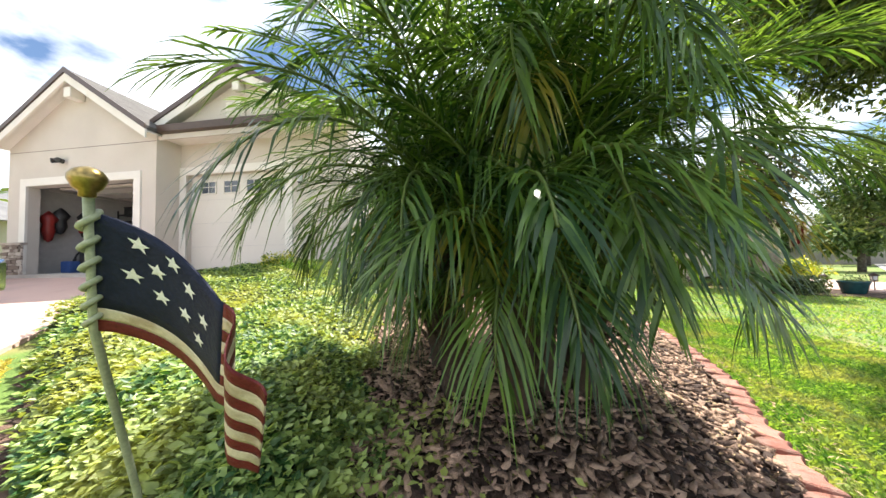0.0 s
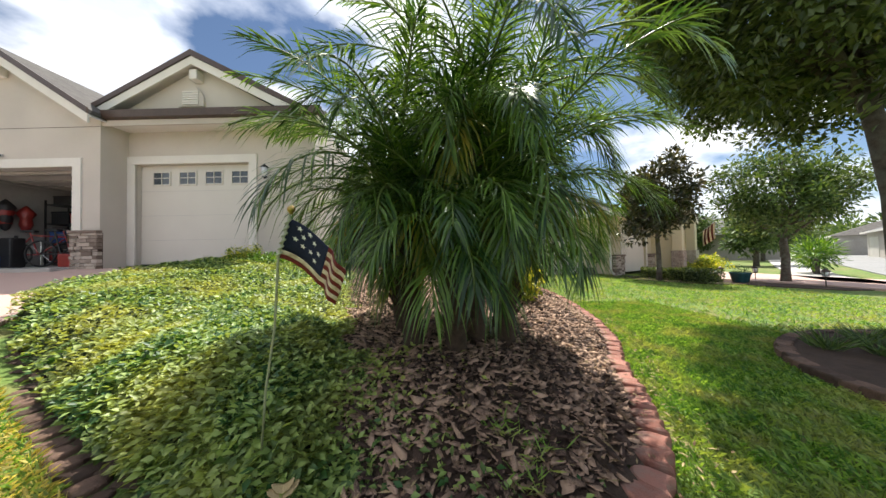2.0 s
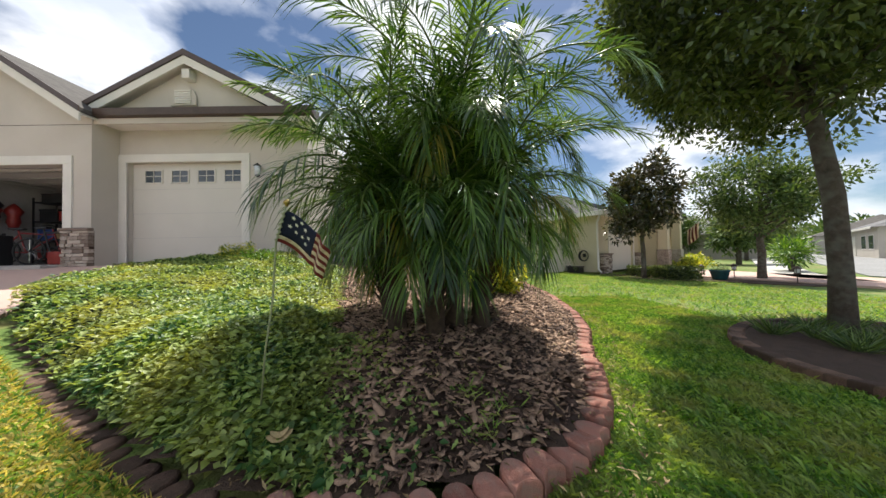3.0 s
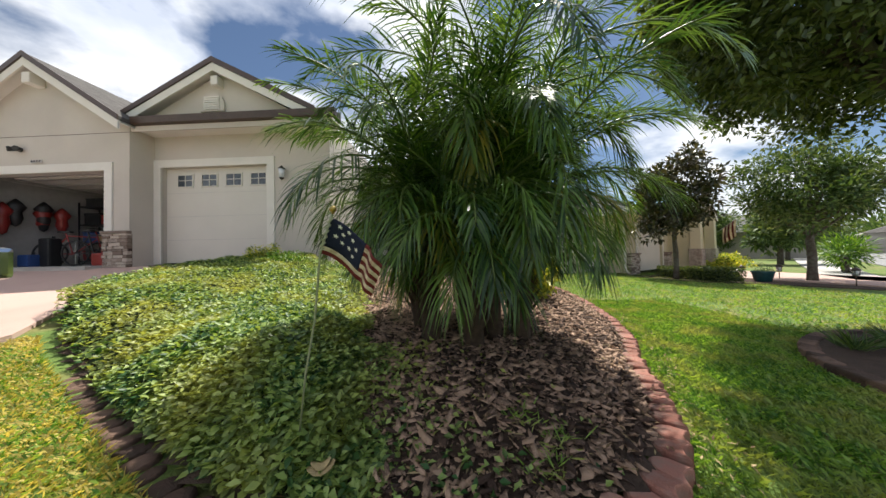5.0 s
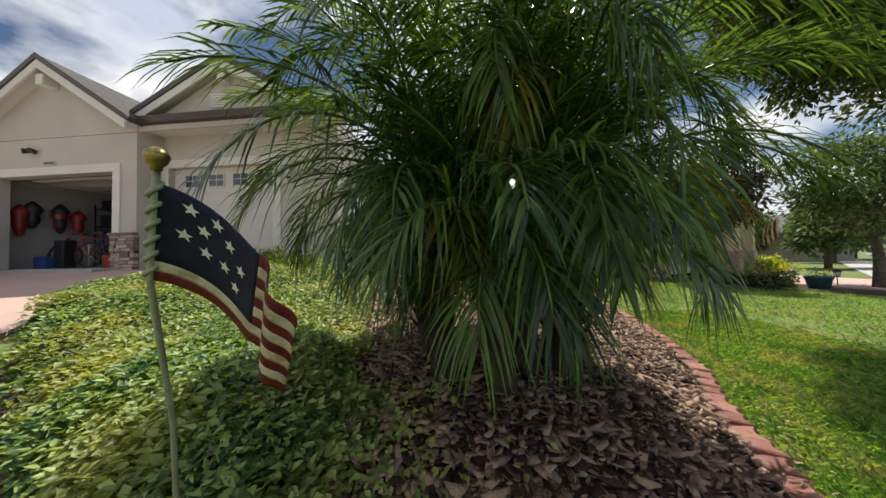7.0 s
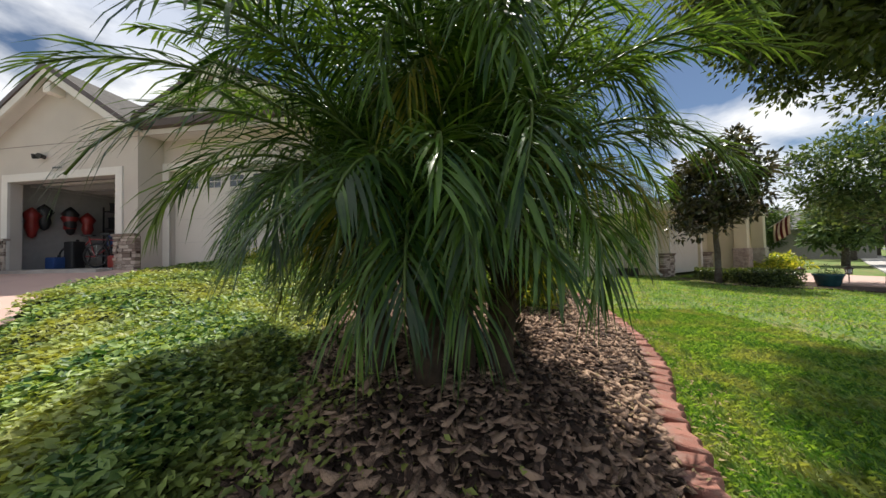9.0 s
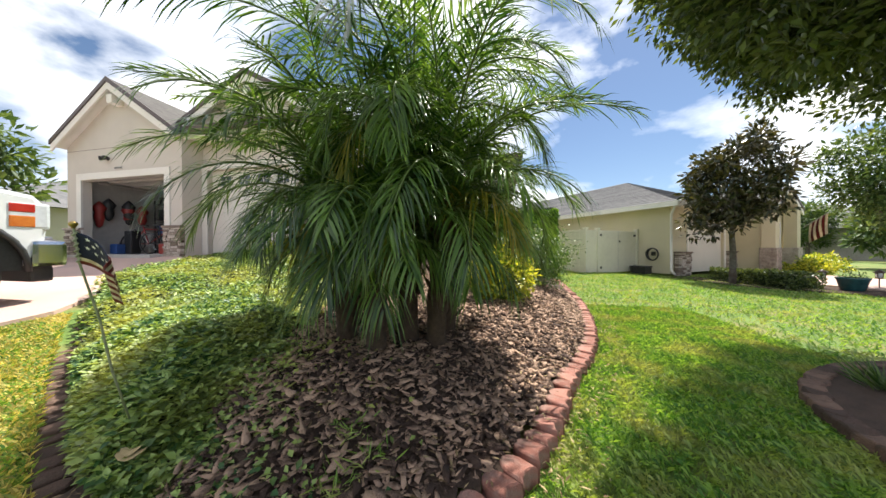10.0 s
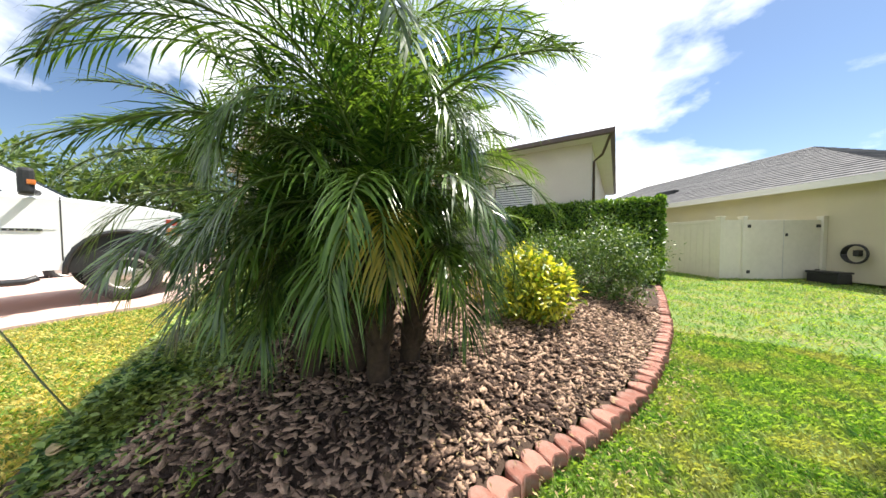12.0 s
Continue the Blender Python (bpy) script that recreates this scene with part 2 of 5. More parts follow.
def box(bm, x0, x1, y0, y1, z0, z1, bevel=0.0):
    r = bmesh.ops.create_cube(bm, size=1)["verts"]
    bmesh.ops.scale(bm, vec=(x1 - x0, y1 - y0, z1 - z0), verts=r)
    bmesh.ops.translate(bm, vec=((x0 + x1) / 2, (y0 + y1) / 2, (z0 + z1) / 2), verts=r)
    if bevel:
        es = list({e for v in r for e in v.link_edges})
        bmesh.ops.bevel(bm, geom=es, offset=bevel, segments=2, affect="EDGES", profile=0.6)
    return bm


def boxed(x0, x1, y0, y1, z0, z1, bevel=0.0):
    return box(bmesh.new(), x0, x1, y0, y1, z0, z1, bevel)


def cyl(bm, p, q, r0, r1=None, seg=12):
    p, q = Vector(p), Vector(q)
    r1 = r0 if r1 is None else r1
    d = q - p
    m = Matrix.Translation((p + q) / 2) @ d.to_track_quat("Z", "Y").to_matrix().to_4x4()
    bmesh.ops.create_cone(bm, cap_ends=True, segments=seg, radius1=r0, radius2=r1, depth=d.length, matrix=m)
    return bm


def prism(points, lo, hi, axis="y"):
    """A solid from an outline in x and z (axis y), y and z (axis x), or x and y (axis z), between lo and hi."""
    bm = bmesh.new()
    put = {"y": lambda a, b, c: (a, c, b), "x": lambda a, b, c: (c, a, b), "z": lambda a, b, c: (a, b, c)}[axis]
    lower = [bm.verts.new(put(a, b, lo)) for a, b in points]
    upper = [bm.verts.new(put(a, b, hi)) for a, b in points]
    bm.faces.new(lower)
    bm.faces.new(upper[::-1])
    k = len(points)
    for i in range(k):
        bm.faces.new((lower[i], lower[(i + 1) % k], upper[(i + 1) % k], upper[i]))
    bmesh.ops.recalc_face_normals(bm, faces=bm.faces)
    return bm


def lathe(profile, seg=20):
    """A turned solid from (radius, height) pairs round z."""
    bm = bmesh.new()
    rings = []
    for r, z in profile:
        rings.append([bm.verts.new((r * math.cos(2 * math.pi * i / seg), r * math.sin(2 * math.pi * i / seg), z)) for i in range(seg)])
    for a, b in zip(rings, rings[1:]):
        for i in range(seg):
            bm.faces.new((a[i], a[(i + 1) % seg], b[(i + 1) % seg], b[i]))
    for ring in (rings[0], rings[-1]):
        if ring[0].co.xy.length > 0.002:
            bm.faces.new(ring)
    bmesh.ops.recalc_face_normals(bm, faces=bm.faces)
    for f in bm.faces:
        f.smooth = len(f.verts) == 4
    return bm


def tube(points, radii, seg=8):
    """A tapered tube along points."""
    bm = bmesh.new()
    pts, radii = [Vector([float(c) for c in p]) for p in points], [float(r) for r in radii]
    rings = []
    for i, p in enumerate(pts):
        d = (pts[min(i + 1, len(pts) - 1)] - pts[max(i - 1, 0)]).normalized()
        u = d.orthogonal().normalized() if i == 0 else (u - d * u.dot(d)).normalized()
        w = d.cross(u)
        rings.append([bm.verts.new(p + radii[i] * (u * math.cos(2 * math.pi * k / seg) + w * math.sin(2 * math.pi * k / seg))) for k in range(seg)])
    for a, b in zip(rings, rings[1:]):
        for k in range(seg):
            f = bm.faces.new((a[k], a[(k + 1) % seg], b[(k + 1) % seg], b[k]))
            f.smooth = True
    bm.faces.new(rings[0][::-1])
    bm.faces.new(rings[-1])
    return bm


def unit(v):
    return v / np.maximum(np.linalg.norm(v, axis=-1, keepdims=True), 1e-9)


def leaves(name, base, along, normal, length, width, mat, fold=0.25):
    """Folded pointed leaves from arrays: their base, direction, facing, length and width."""
    along = unit(along)
    side = unit(np.cross(along, normal))
    up = np.cross(side, along)
    L, W = np.asarray(length)[:, None], np.asarray(width)[:, None]
    mid = base + along * L * 0.45
    v = np.stack([base, mid + side * W / 2 + up * W * fold, base + along * L, mid - side * W / 2 + up * W * fold], 1).reshape(-1, 3)
    i = np.arange(len(base))[:, None] * 4
    f = np.concatenate([i + [0, 1, 2], i + [0, 2, 3]], 0)
    return fast_mesh(name, v, f, mat)


rng = np.random.default_rng(7)


def sphere_dirs(k):
    v = rng.normal(size=(k, 3))
    return unit(v)


# ---- the lie of the land ----
def smooth(t):
    t = np.clip(t, 0, 1)
    return t * t * (3 - 2 * t)


def gz(x, y):
    """Height of the lawn and, to the left, of the slope up to the garages."""
    right = -0.02 - 0.22 * smooth((np.asarray(x) - 3) / 6)
    left = 0.18 * smooth((np.asarray(y) + 2.0) / 2.5) + 0.52 * np.clip((np.asarray(y) - 1.0) / 4.2, 0, 1)
    w = smooth((-np.asarray(x) - 0.6) / 3.2)
    return right * (1 - w) + left * w


EDGE = [(-3.72, 1.58), (-3.2, 1.23), (-2.5, 0.88), (-1.85, 0.57), (-1.1, 0.22), (-0.5, 0.0), (0.05, -0.05), (0.46, 0.10), (0.75, 0.28), (0.97, 0.56), (1.17, 0.98), (1.33, 1.40), (1.57, 1.85), (1.80, 2.5), (1.98, 3.3), (2.13, 4.2), (2.22, 5.2), (2.32, 6.4), (2.42, 8.4)]
BACK = [(2.3, 9.4), (0.95, 8.45), (-3.0, 8.4), (-3.0, 5.66), (-4.2, 5.6), (-4.75, 4.7), (-4.95, 3.7), (-4.75, 2.8), (-4.3, 2.0)]


def spline(points, step):
    """Points at even steps along a smooth line through the given ones."""
    p = np.array(points, float)
    q = [p[0]]
    for i in range(len(p) - 1):
        a, b, c, d = p[max(i - 1, 0)], p[i], p[i + 1], p[min(i + 2, len(p) - 1)]
        for t in np.linspace(0.05, 1, 20):
            q.append(0.5 * (2 * b + (c - a) * t + (2 * a - 5 * b + 4 * c - d) * t * t + (3 * b - a - 3 * c + d) * t ** 3))
    q = np.array(q)
    s = np.r_[0, np.cumsum(np.linalg.norm(np.diff(q, axis=0), axis=1))]
    u = np.arange(0, s[-1], step)
    return np.stack([np.interp(u, s, q[:, 0]), np.interp(u, s, q[:, 1])], 1)


edge_line = spline(EDGE, 0.05)
bed_outline = np.r_[edge_line, BACK]


def inside(x, y, poly):
    x, y = np.asarray(x, float), np.asarray(y, float)
    hit = np.zeros(x.shape, bool)
    for (ax, ay), (bx, by) in zip(poly, np.roll(poly, -1, 0)):
        cross = ((ay > y) != (by > y)) & (x < (bx - ax) * (y - ay) / (by - ay + 1e-12) + ax)
        hit ^= cross
    return hit


def edge_distance(x, y):
    """Distance from the brick edging."""
    p = np.stack([np.ravel(x), np.ravel(y)], 1)
    d = np.full(len(p), 1e9)
    for q in edge_line:
        d = np.minimum(d, (p[:, 0] - q[0]) ** 2 + (p[:, 1] - q[1]) ** 2)
    return np.sqrt(d).reshape(np.shape(x))


def bz(x, y):
    """Height of the mounded bed's soil."""
    e = edge_distance(x, y)
    side = smooth((-np.asarray(x) - 0.2) / 0.8)
    mulch = np.minimum(gz(x, y), 0.02) + 0.045 + 0.20 * smooth(e / 0.8) + 0.05 * smooth(e / 2.0)
    creeper = 0.02 + (0.22 + 0.062 * np.clip(np.asarray(y) - 1.3, 0, 9)) * smooth(e / 0.5)
    creeper = np.maximum(creeper, gz(x, y) - 0.02 + 0.12 * smooth(e / 0.5))
    return mulch * (1 - side) + creeper * side


def covered(x, y):
    """Whether the low creeping jasmine grows there, or bare bark mulch."""
    x, y = np.asarray(x), np.asarray(y)
    line = -0.29 - 0.33 * np.clip(y - 0.1, 0, 9) + 0.05 * np.sin(9 * y) + 0.04 * np.sin(23 * y + 1)
    return (x < line) & (y < 5.2 + 0.2 * np.sin(5 * x))


# ground sheet
def axis_steps(lo, hi, fine_lo, fine_hi, fine, growth):
    a = list(np.arange(fine_lo, fine_hi + 1e-6, fine))
    s = fine
    while a[-1] < hi:
        s *= growth
        a.append(a[-1] + s)
    s = fine
    while a[0] > lo:
        s *= growth
        a.insert(0, a[0] - s)
    return np.array(a)


gx, gy = axis_steps(-900, 900, -8, 12, 0.25, 1.25), axis_steps(-900, 900, -4, 14, 0.25, 1.25)
X, Y = np.meshgrid(gx, gy, indexing="ij")
Z = gz(X, Y) + 0.012 * np.sin(2.1 * X + 0.7 * Y) * np.sin(1.7 * Y - 0.4 * X) * (np.abs(X) < 30) - 0.03
idx = np.arange(X.size).reshape(X.shape)
quads = np.stack([idx[:-1, :-1], idx[1:, :-1], idx[1:, 1:], idx[:-1, 1:]], -1).reshape(-1, 4)
ground = new("ground", fast_mesh("ground", np.stack([X, Y, Z], -1).reshape(-1, 3), quads, GRASS_SOIL, True))
tagged(ground, "uneven green lawn turf with dry patches", "lawn", kind="structure")

# soil of the bed
bx, by = np.arange(-5.2, 2.7, 0.08), np.arange(-0.2, 9.5, 0.08)
X, Y = np.meshgrid(bx, by, indexing="ij")
Z = np.where(inside(X, Y, bed_outline), bz(X, Y) + 0.012 * np.sin(17 * X) * np.sin(15 * Y), -0.4)
idx = np.arange(X.size).reshape(X.shape)
quads = np.stack([idx[:-1, :-1], idx[1:, :-1], idx[1:, 1:], idx[:-1, 1:]], -1).reshape(-1, 4)
keep = inside(X, Y, bed_outline).reshape(-1)[quads].all(1)
garden_bed = new("garden_bed", fast_mesh("garden_bed", np.stack([X, Y, Z], -1).reshape(-1, 3), quads[keep], SOIL, True))
tagged(garden_bed, "mounded garden bed of dark soil under bark mulch", "garden bed", kind="structure")


def draped(name, outline, lift, mat, step=0.3, height=gz, thick=0.06):
    """A paved sheet with an edge, following the land inside an outline."""
    o = np.array(outline, float)
    bm = bmesh.new()
    vs = [bm.verts.new((a, b, 0)) for a, b in o]
    bm.faces.new(vs)
    lo, hi = o.min(0), o.max(0)
    for k in range(2):
        for c in np.arange(lo[k] + step, hi[k], step):
            co, no = [0, 0, 0], [0, 0, 0]
            co[k], no[k] = c, 1
            bmesh.ops.bisect_plane(bm, geom=bm.verts[:] + bm.edges[:] + bm.faces[:], plane_co=co, plane_no=no)
    r = bmesh.ops.extrude_face_region(bm, geom=bm.faces[:])
    top = [v for v in r["geom"] if isinstance(v, bmesh.types.BMVert)]
    tops = set(top)
    for v in bm.verts:
        v.co.z = float(height(v.co.x, v.co.y)) + lift - (0 if v in tops else thick)
    bmesh.ops.recalc_face_normals(bm, faces=bm.faces)
    me = bpy.data.meshes.new(name)
    bm.to_mesh(me)
    bm.free()
    me.materials.append(mat)
    return new(name, me)


driveway = draped("driveway", [(-15.5, 5.2), (-15.5, -9), (-3.75, -9), (-3.75, 1.36), (-4.32, 2.0), (-4.78, 2.8), (-4.98, 3.7), (-4.78, 4.7), (-4.2, 5.58), (-7.55, 5.58), (-7.62, 5.2)], 0.02, PAVER, 0.5)
tagged(driveway, "pale pink paver driveway sloping up to the garages", "driveway", kind="structure")
next_driveway = draped("driveway", [(9.2, 11.6), (10.9, 7.4), (11.8, 0), (12.4, -6), (16.0, -6), (14.0, 2), (14.2, 8), (13.2, 13.9)], 0.03, PAVER, 1.0)
tagged(next_driveway, "pink paver driveway of the neighbouring house", "driveway", kind="structure")
pavement = draped("pavement", [(12.6, 6.6), (14.6, 9.4), (24.5, 18.2), (58, 48), (58, 49.6), (23.5, 19.2), (13.8, 10.4), (12.3, 8.2)], 0.03, CONCRETE, 2.0)
tagged(pavement, "pale concrete pavement along the street", "pavement", kind="structure")
road = draped("road", [(14.0, -40), (14.0, 3.0), (15.3, 8.6), (24, 16.0), (58, 45), (154, 126), (161, 119), (65, 38), (31, 9.4), (22.5, 1.0), (21, -8), (21, -40)], 0.01, ASPHALT, 4.0)
tagged(road, "sunlit grey street curving away", "road", kind="structure")

# ---- brick edging of the bed, piece by piece ----
edging = thing("garden_edging", "red scalloped concrete edging blocks round the bed", "edging", kind="structure")


def edger_mesh():
    """A bullet-shaped block: rounded nose, hollow tail, soft top."""
    w, l, h = 0.055, 0.074, 0.15
    outline = [(l * math.cos(a), w * math.sin(a)) for a in np.linspace(-1.75, 1.75, 9)] + [(-0.062, w), (-0.045, w * 0.5), (-0.038, 0), (-0.045, -w * 0.5), (-0.062, -w)]
    bm = bmesh.new()
    rings = []
    for k, z in ((1.0, 0.0), (1.0, h - 0.018), (0.95, h - 0.006), (0.82, h)):
        rings.append([bm.verts.new((x * k, y * k, z)) for x, y in outline])
    n = len(outline)
    for a, b in zip(rings, rings[1:]):
        for i in range(n):
            bm.faces.new((a[i], a[(i + 1) % n], b[(i + 1) % n], b[i]))
    bm.faces.new(rings[-1])
    bmesh.ops.recalc_face_normals(bm, faces=bm.faces)
    me = bpy.data.meshes.new("edging_block")
    bm.to_mesh(me)
    bm.free()
    me.materials.append(EDGER)
    return me


block = edger_mesh()
old_block = block.copy()
old_block.materials[0] = EDGER_OLD
line = spline(EDGE, 0.116)
for i in range(len(line) - 1):
    (x, y), (u, v) = line[i], line[i + 1]
    ob = new("edging_block", block if x > -0.45 else old_block)
    ob.parent = edging
    j = rng.normal(size=4)
    ob.matrix_local = pose(x + 0.005 * j[0], y + 0.005 * j[1], float(min(gz(x, y), 0.1)) + 0.058 - 0.15 + 0.007 * j[2] - 0.075 * (x < -0.45), 3.0 * j[3], 3.0 * j[0], math.degrees(math.atan2(y - v, x - u)) - 90 + 5 * j[1])

# ---- bark mulch ----
def chip_block(k, x, y, z, size):
    """Irregular flat bark flakes: six-sided plates with thickness."""
    yaw = rng.uniform(0, 2 * np.pi, k)
    tilt = rng.normal(0, 0.26, (k, 2))
    a = np.linspace(0, 2 * np.pi, 6, endpoint=False)
    rx = size[:, None] * (0.5 + 0.16 * rng.normal(size=(k, 6)))
    ry = size[:, None] * (0.20 + 0.06 * rng.normal(size=(k, 6)))
    px, py = rx * np.cos(a), ry * np.sin(a)
    th = size * rng.uniform(0.05, 0.14, k)
    bend = rng.normal(0, 0.4, k)[:, None] * px ** 2 / size[:, None]
    out = []
    for s in (-0.5, 0.5):
        lx, ly, lz = px, py, s * th[:, None] + bend
        lz = lz + lx * tilt[:, :1] + ly * tilt[:, 1:]
        c, sn = np.cos(yaw)[:, None], np.sin(yaw)[:, None]
        out.append(np.stack([x[:, None] + lx * c - ly * sn, y[:, None] + lx * sn + ly * c, z[:, None] + lz], -1))
    v = np.concatenate(out, 1).reshape(-1, 3)
    f = []
    for i in range(1, 5):
        f += [(6, 6 + i, 7 + i)]
    for i in range(6):
        j = (i + 1) % 6
        f += [(i, j, 6 + j), (i, 6 + j, 6 + i)]
    f = np.array(f)
    faces = (np.arange(k)[:, None, None] * 12 + f[None]).reshape(-1, 3)
    return v, faces


def scatter(k, x0, x1, y0, y1, test):
    x, y = rng.uniform(x0, x1, k), rng.uniform(y0, y1, k)
    ok = test(x, y)
    return x[ok], y[ok]


mulch_here = lambda x, y: inside(x, y, bed_outline) & ~covered(x, y) & (edge_distance(x, y) > 0.07)
x, y = scatter(62000, -1.8, 2.4, -0.05, 5.0, mulch_here)
size = rng.uniform(0.014, 0.075, len(x)) * rng.uniform(0.6, 1.1, len(x))
v, f = chip_block(len(x), x, y, bz(x, y) + rng.uniform(0.0, 0.03, len(x)), size)
mulch = new("bark_mulch", fast_mesh("bark_mulch", v, f, CHIP))
tagged(mulch, "loose reddish brown bark mulch, partly sunlit", "mulch", kind="stuff")
# the largest flakes, one by one
flake_meshes = []
for i in range(8):
    v, f = chip_block(1, np.zeros(1), np.zeros(1), np.zeros(1), np.array([0.062]))
    flake_meshes.append(fast_mesh("bark_flake", v, f, CHIP))
x, y = scatter(1400, 0.0, 1.75, 0.0, 2.6, lambda a, b: mulch_here(a, b) & (edge_distance(a, b) < 0.9))
for i in range(min(280, len(x))):
    ob = new("bark_flake", flake_meshes[i % 8])
    ob.parent = garden_bed
    s = rng.uniform(0.7, 1.25)
    ob.matrix_local = pose(x[i], y[i], float(bz(x[i], y[i])) + 0.032, rng.normal(0, 12), rng.normal(0, 12), rng.uniform(0, 360)) @ Matrix.Scale(s, 4)

# dry litter and straw over the mulch and along the edging
x, y = scatter(5200, -0.6, 2.4, -0.2, 4.5, lambda a, b: (edge_distance(a, b) < 0.28) | (mulch_here(a, b) & (np.sin(5 * a) * np.sin(4 * b) > 0.45)))
zz = np.where(inside(x, y, bed_outline), bz(x, y) + 0.03, gz(x, y) + 0.012)
k = len(x)
d = np.stack([rng.normal(size=k), rng.normal(size=k), rng.normal(0, 0.2, k)], 1)
litter = new("leaf_litter", leaves("leaf_litter", np.stack([x, y, zz], 1), d, np.tile([0, 0, 1.0], (k, 1)), rng.uniform(0.015, 0.05, k), rng.uniform(0.003, 0.012, k), LITTER))
tagged(litter, "dry straw and leaf litter along the edging", "litter", kind="stuff")

# ---- creeping jasmine ----
cover_here = lambda a, b: inside(a, b, bed_outline) & covered(a, b) & (edge_distance(a, b) > 0.06)


def cover_top(x, y):
    e = edge_distance(x, y)
    rim = smooth((-0.29 - 0.33 * np.clip(np.asarray(y) - 0.1, 0, 9) - np.asarray(x)) / 0.35)
    return bz(x, y) + 0.03 + 0.12 * smooth(e / 0.22) * rim + 0.02 * np.sin(9 * x + 3 * y) * np.sin(7 * y)


near = scatter(60000, -2.2, 0.2, -0.1, 1.6, cover_here)
far = scatter(52000, -5.0, 0.1, 0.2, 5.4, lambda a, b: cover_here(a, b) & ~((a > -2.2) & (b < 1.6)))
sparse = scatter(9000, -0.6, 0.6, -0.05, 1.0, lambda a, b: inside(a, b, bed_outline) & ~covered(a, b) & (edge_distance(a, b) > 0.07) & (rng.random(a.shape) < np.exp(-(a + 0.29 + 0.33 * np.clip(b - 0.1, 0, 9)) / 0.20)))
for (x, y), big, nm in ((near, 0.042, "creeping_jasmine"), (far, 0.048, "creeping_jasmine"), (sparse, 0.034, "creeping_jasmine")):
    k = len(x)
    z = cover_top(x, y) - np.abs(rng.normal(0, 0.035, k)) + 0.012
    nrm = unit(np.stack([rng.normal(0, 0.45, k), rng.normal(0, 0.45, k), np.ones(k)], 1))
    d = np.cross(nrm, sphere_dirs(k))
    ob = new(nm, leaves(nm, np.stack([x, y, z], 1), d, nrm, rng.uniform(0.7, 1.35, k) * big, rng.uniform(0.45, 0.75, k) * big, COVER_LEAF))
    tagged(ob, "dense creeping jasmine with small glossy leaves, yellowed by sun", "ground cover", kind="stuff")
fallen = thing("fallen_leaf", "dry curled brown leaf lying on the jasmine", "leaf", (-0.47, -0.02 + 0.16, float(cover_top(-0.47, 0.14)) + 0.012), 25)
for i, (u, w) in enumerate(((0.0, 0.03), (0.35, 0.022))):
    bm = bmesh.new()
    rim_ = [bm.verts.new((0.045 * math.cos(a) * (1 - 0.3 * i), w * math.sin(a), 0.010 * math.cos(2 * a) + 0.012 * i)) for a in np.linspace(0, 2 * math.pi, 12, endpoint=False)]
    bm.faces.new(rim_)
    bmesh.ops.poke(bm, faces=bm.faces[:], offset=-0.006)
    bmesh.ops.solidify(bm, geom=bm.faces[:], thickness=0.0012)
    part("blade" if i == 0 else "curled_edge", bm, LITTER, fallen)
# a sheet below the leaves, coloured dark for the shade among the stems
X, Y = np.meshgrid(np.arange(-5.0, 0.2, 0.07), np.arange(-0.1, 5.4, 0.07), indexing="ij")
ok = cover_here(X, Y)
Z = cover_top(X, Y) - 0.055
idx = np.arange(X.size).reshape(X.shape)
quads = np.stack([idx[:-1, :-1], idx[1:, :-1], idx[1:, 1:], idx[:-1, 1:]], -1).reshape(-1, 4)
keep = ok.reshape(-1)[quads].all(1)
shade_sheet = new("jasmine_thatch", fast_mesh("jasmine_thatch", np.stack([X, Y, Z], -1).reshape(-1, 3), quads[keep], material("jasmine_thatch", (0.012, 0.022, 0.005), (0.04, 0.06, 0.015), 0.05, 0.95, 1.0), True))
tagged(shade_sheet, "dark sheet under the creeping jasmine, coloured as the shade among its stems", "ground cover", kind="stuff")

# ---- lawn grass ----
PAVED = [np.array([(-15.5, 5.2), (-15.5, -9), (-3.75, -9), (-3.75, 1.36), (-4.9, 3.0), (-4.9, 5)]), np.array([(9.2, 11.6), (10.9, 7.4), (11.8, 0), (12.4, -6), (16.0, -6), (14.0, 2), (14.2, 8), (13.2, 13.9)])]


def lawn_here(a, b):
    ok = ~inside(a, b, bed_outline) & (edge_distance(a, b) > 0.05)
    for p in PAVED:
        ok &= ~inside(a, b, p)
    ok &= ~(((a - 4.3) / 1.75) ** 2 + ((b - 0.9) / 1.25) ** 2 < 1)
    return ok


def blades(k, x0, x1, y0, y1, tall, wide):
    x, y = scatter(k, x0, x1, y0, y1, lawn_here)
    n = len(x)
    yaw = rng.uniform(0, 2 * np.pi, n)
    lean = rng.uniform(0.3, 1.5, n)
    h = tall * rng.uniform(0.5, 1.2, n)
    w = wide * rng.uniform(0.6, 1.3, n)
    b = np.stack([x, y, gz(x, y) - 0.03], 1)
    side = np.stack([np.cos(yaw), np.sin(yaw), 0 * x], 1) * w[:, None] / 2
    out = np.stack([-np.sin(yaw) * lean, np.cos(yaw) * lean, np.ones(n)], 1)
    out = unit(out) * h[:, None]
    v = np.stack([b - side, b + side, b + out * 0.62 + [0, 0, 0.004] + side * 0.7, b + out * np.array([1.25, 1.25, 0.86])], 1).reshape(-1, 3)
    i = np.arange(n)[:, None] * 4
    return v, np.concatenate([i + [0, 1, 2], i + [0, 2, 3]], 0)


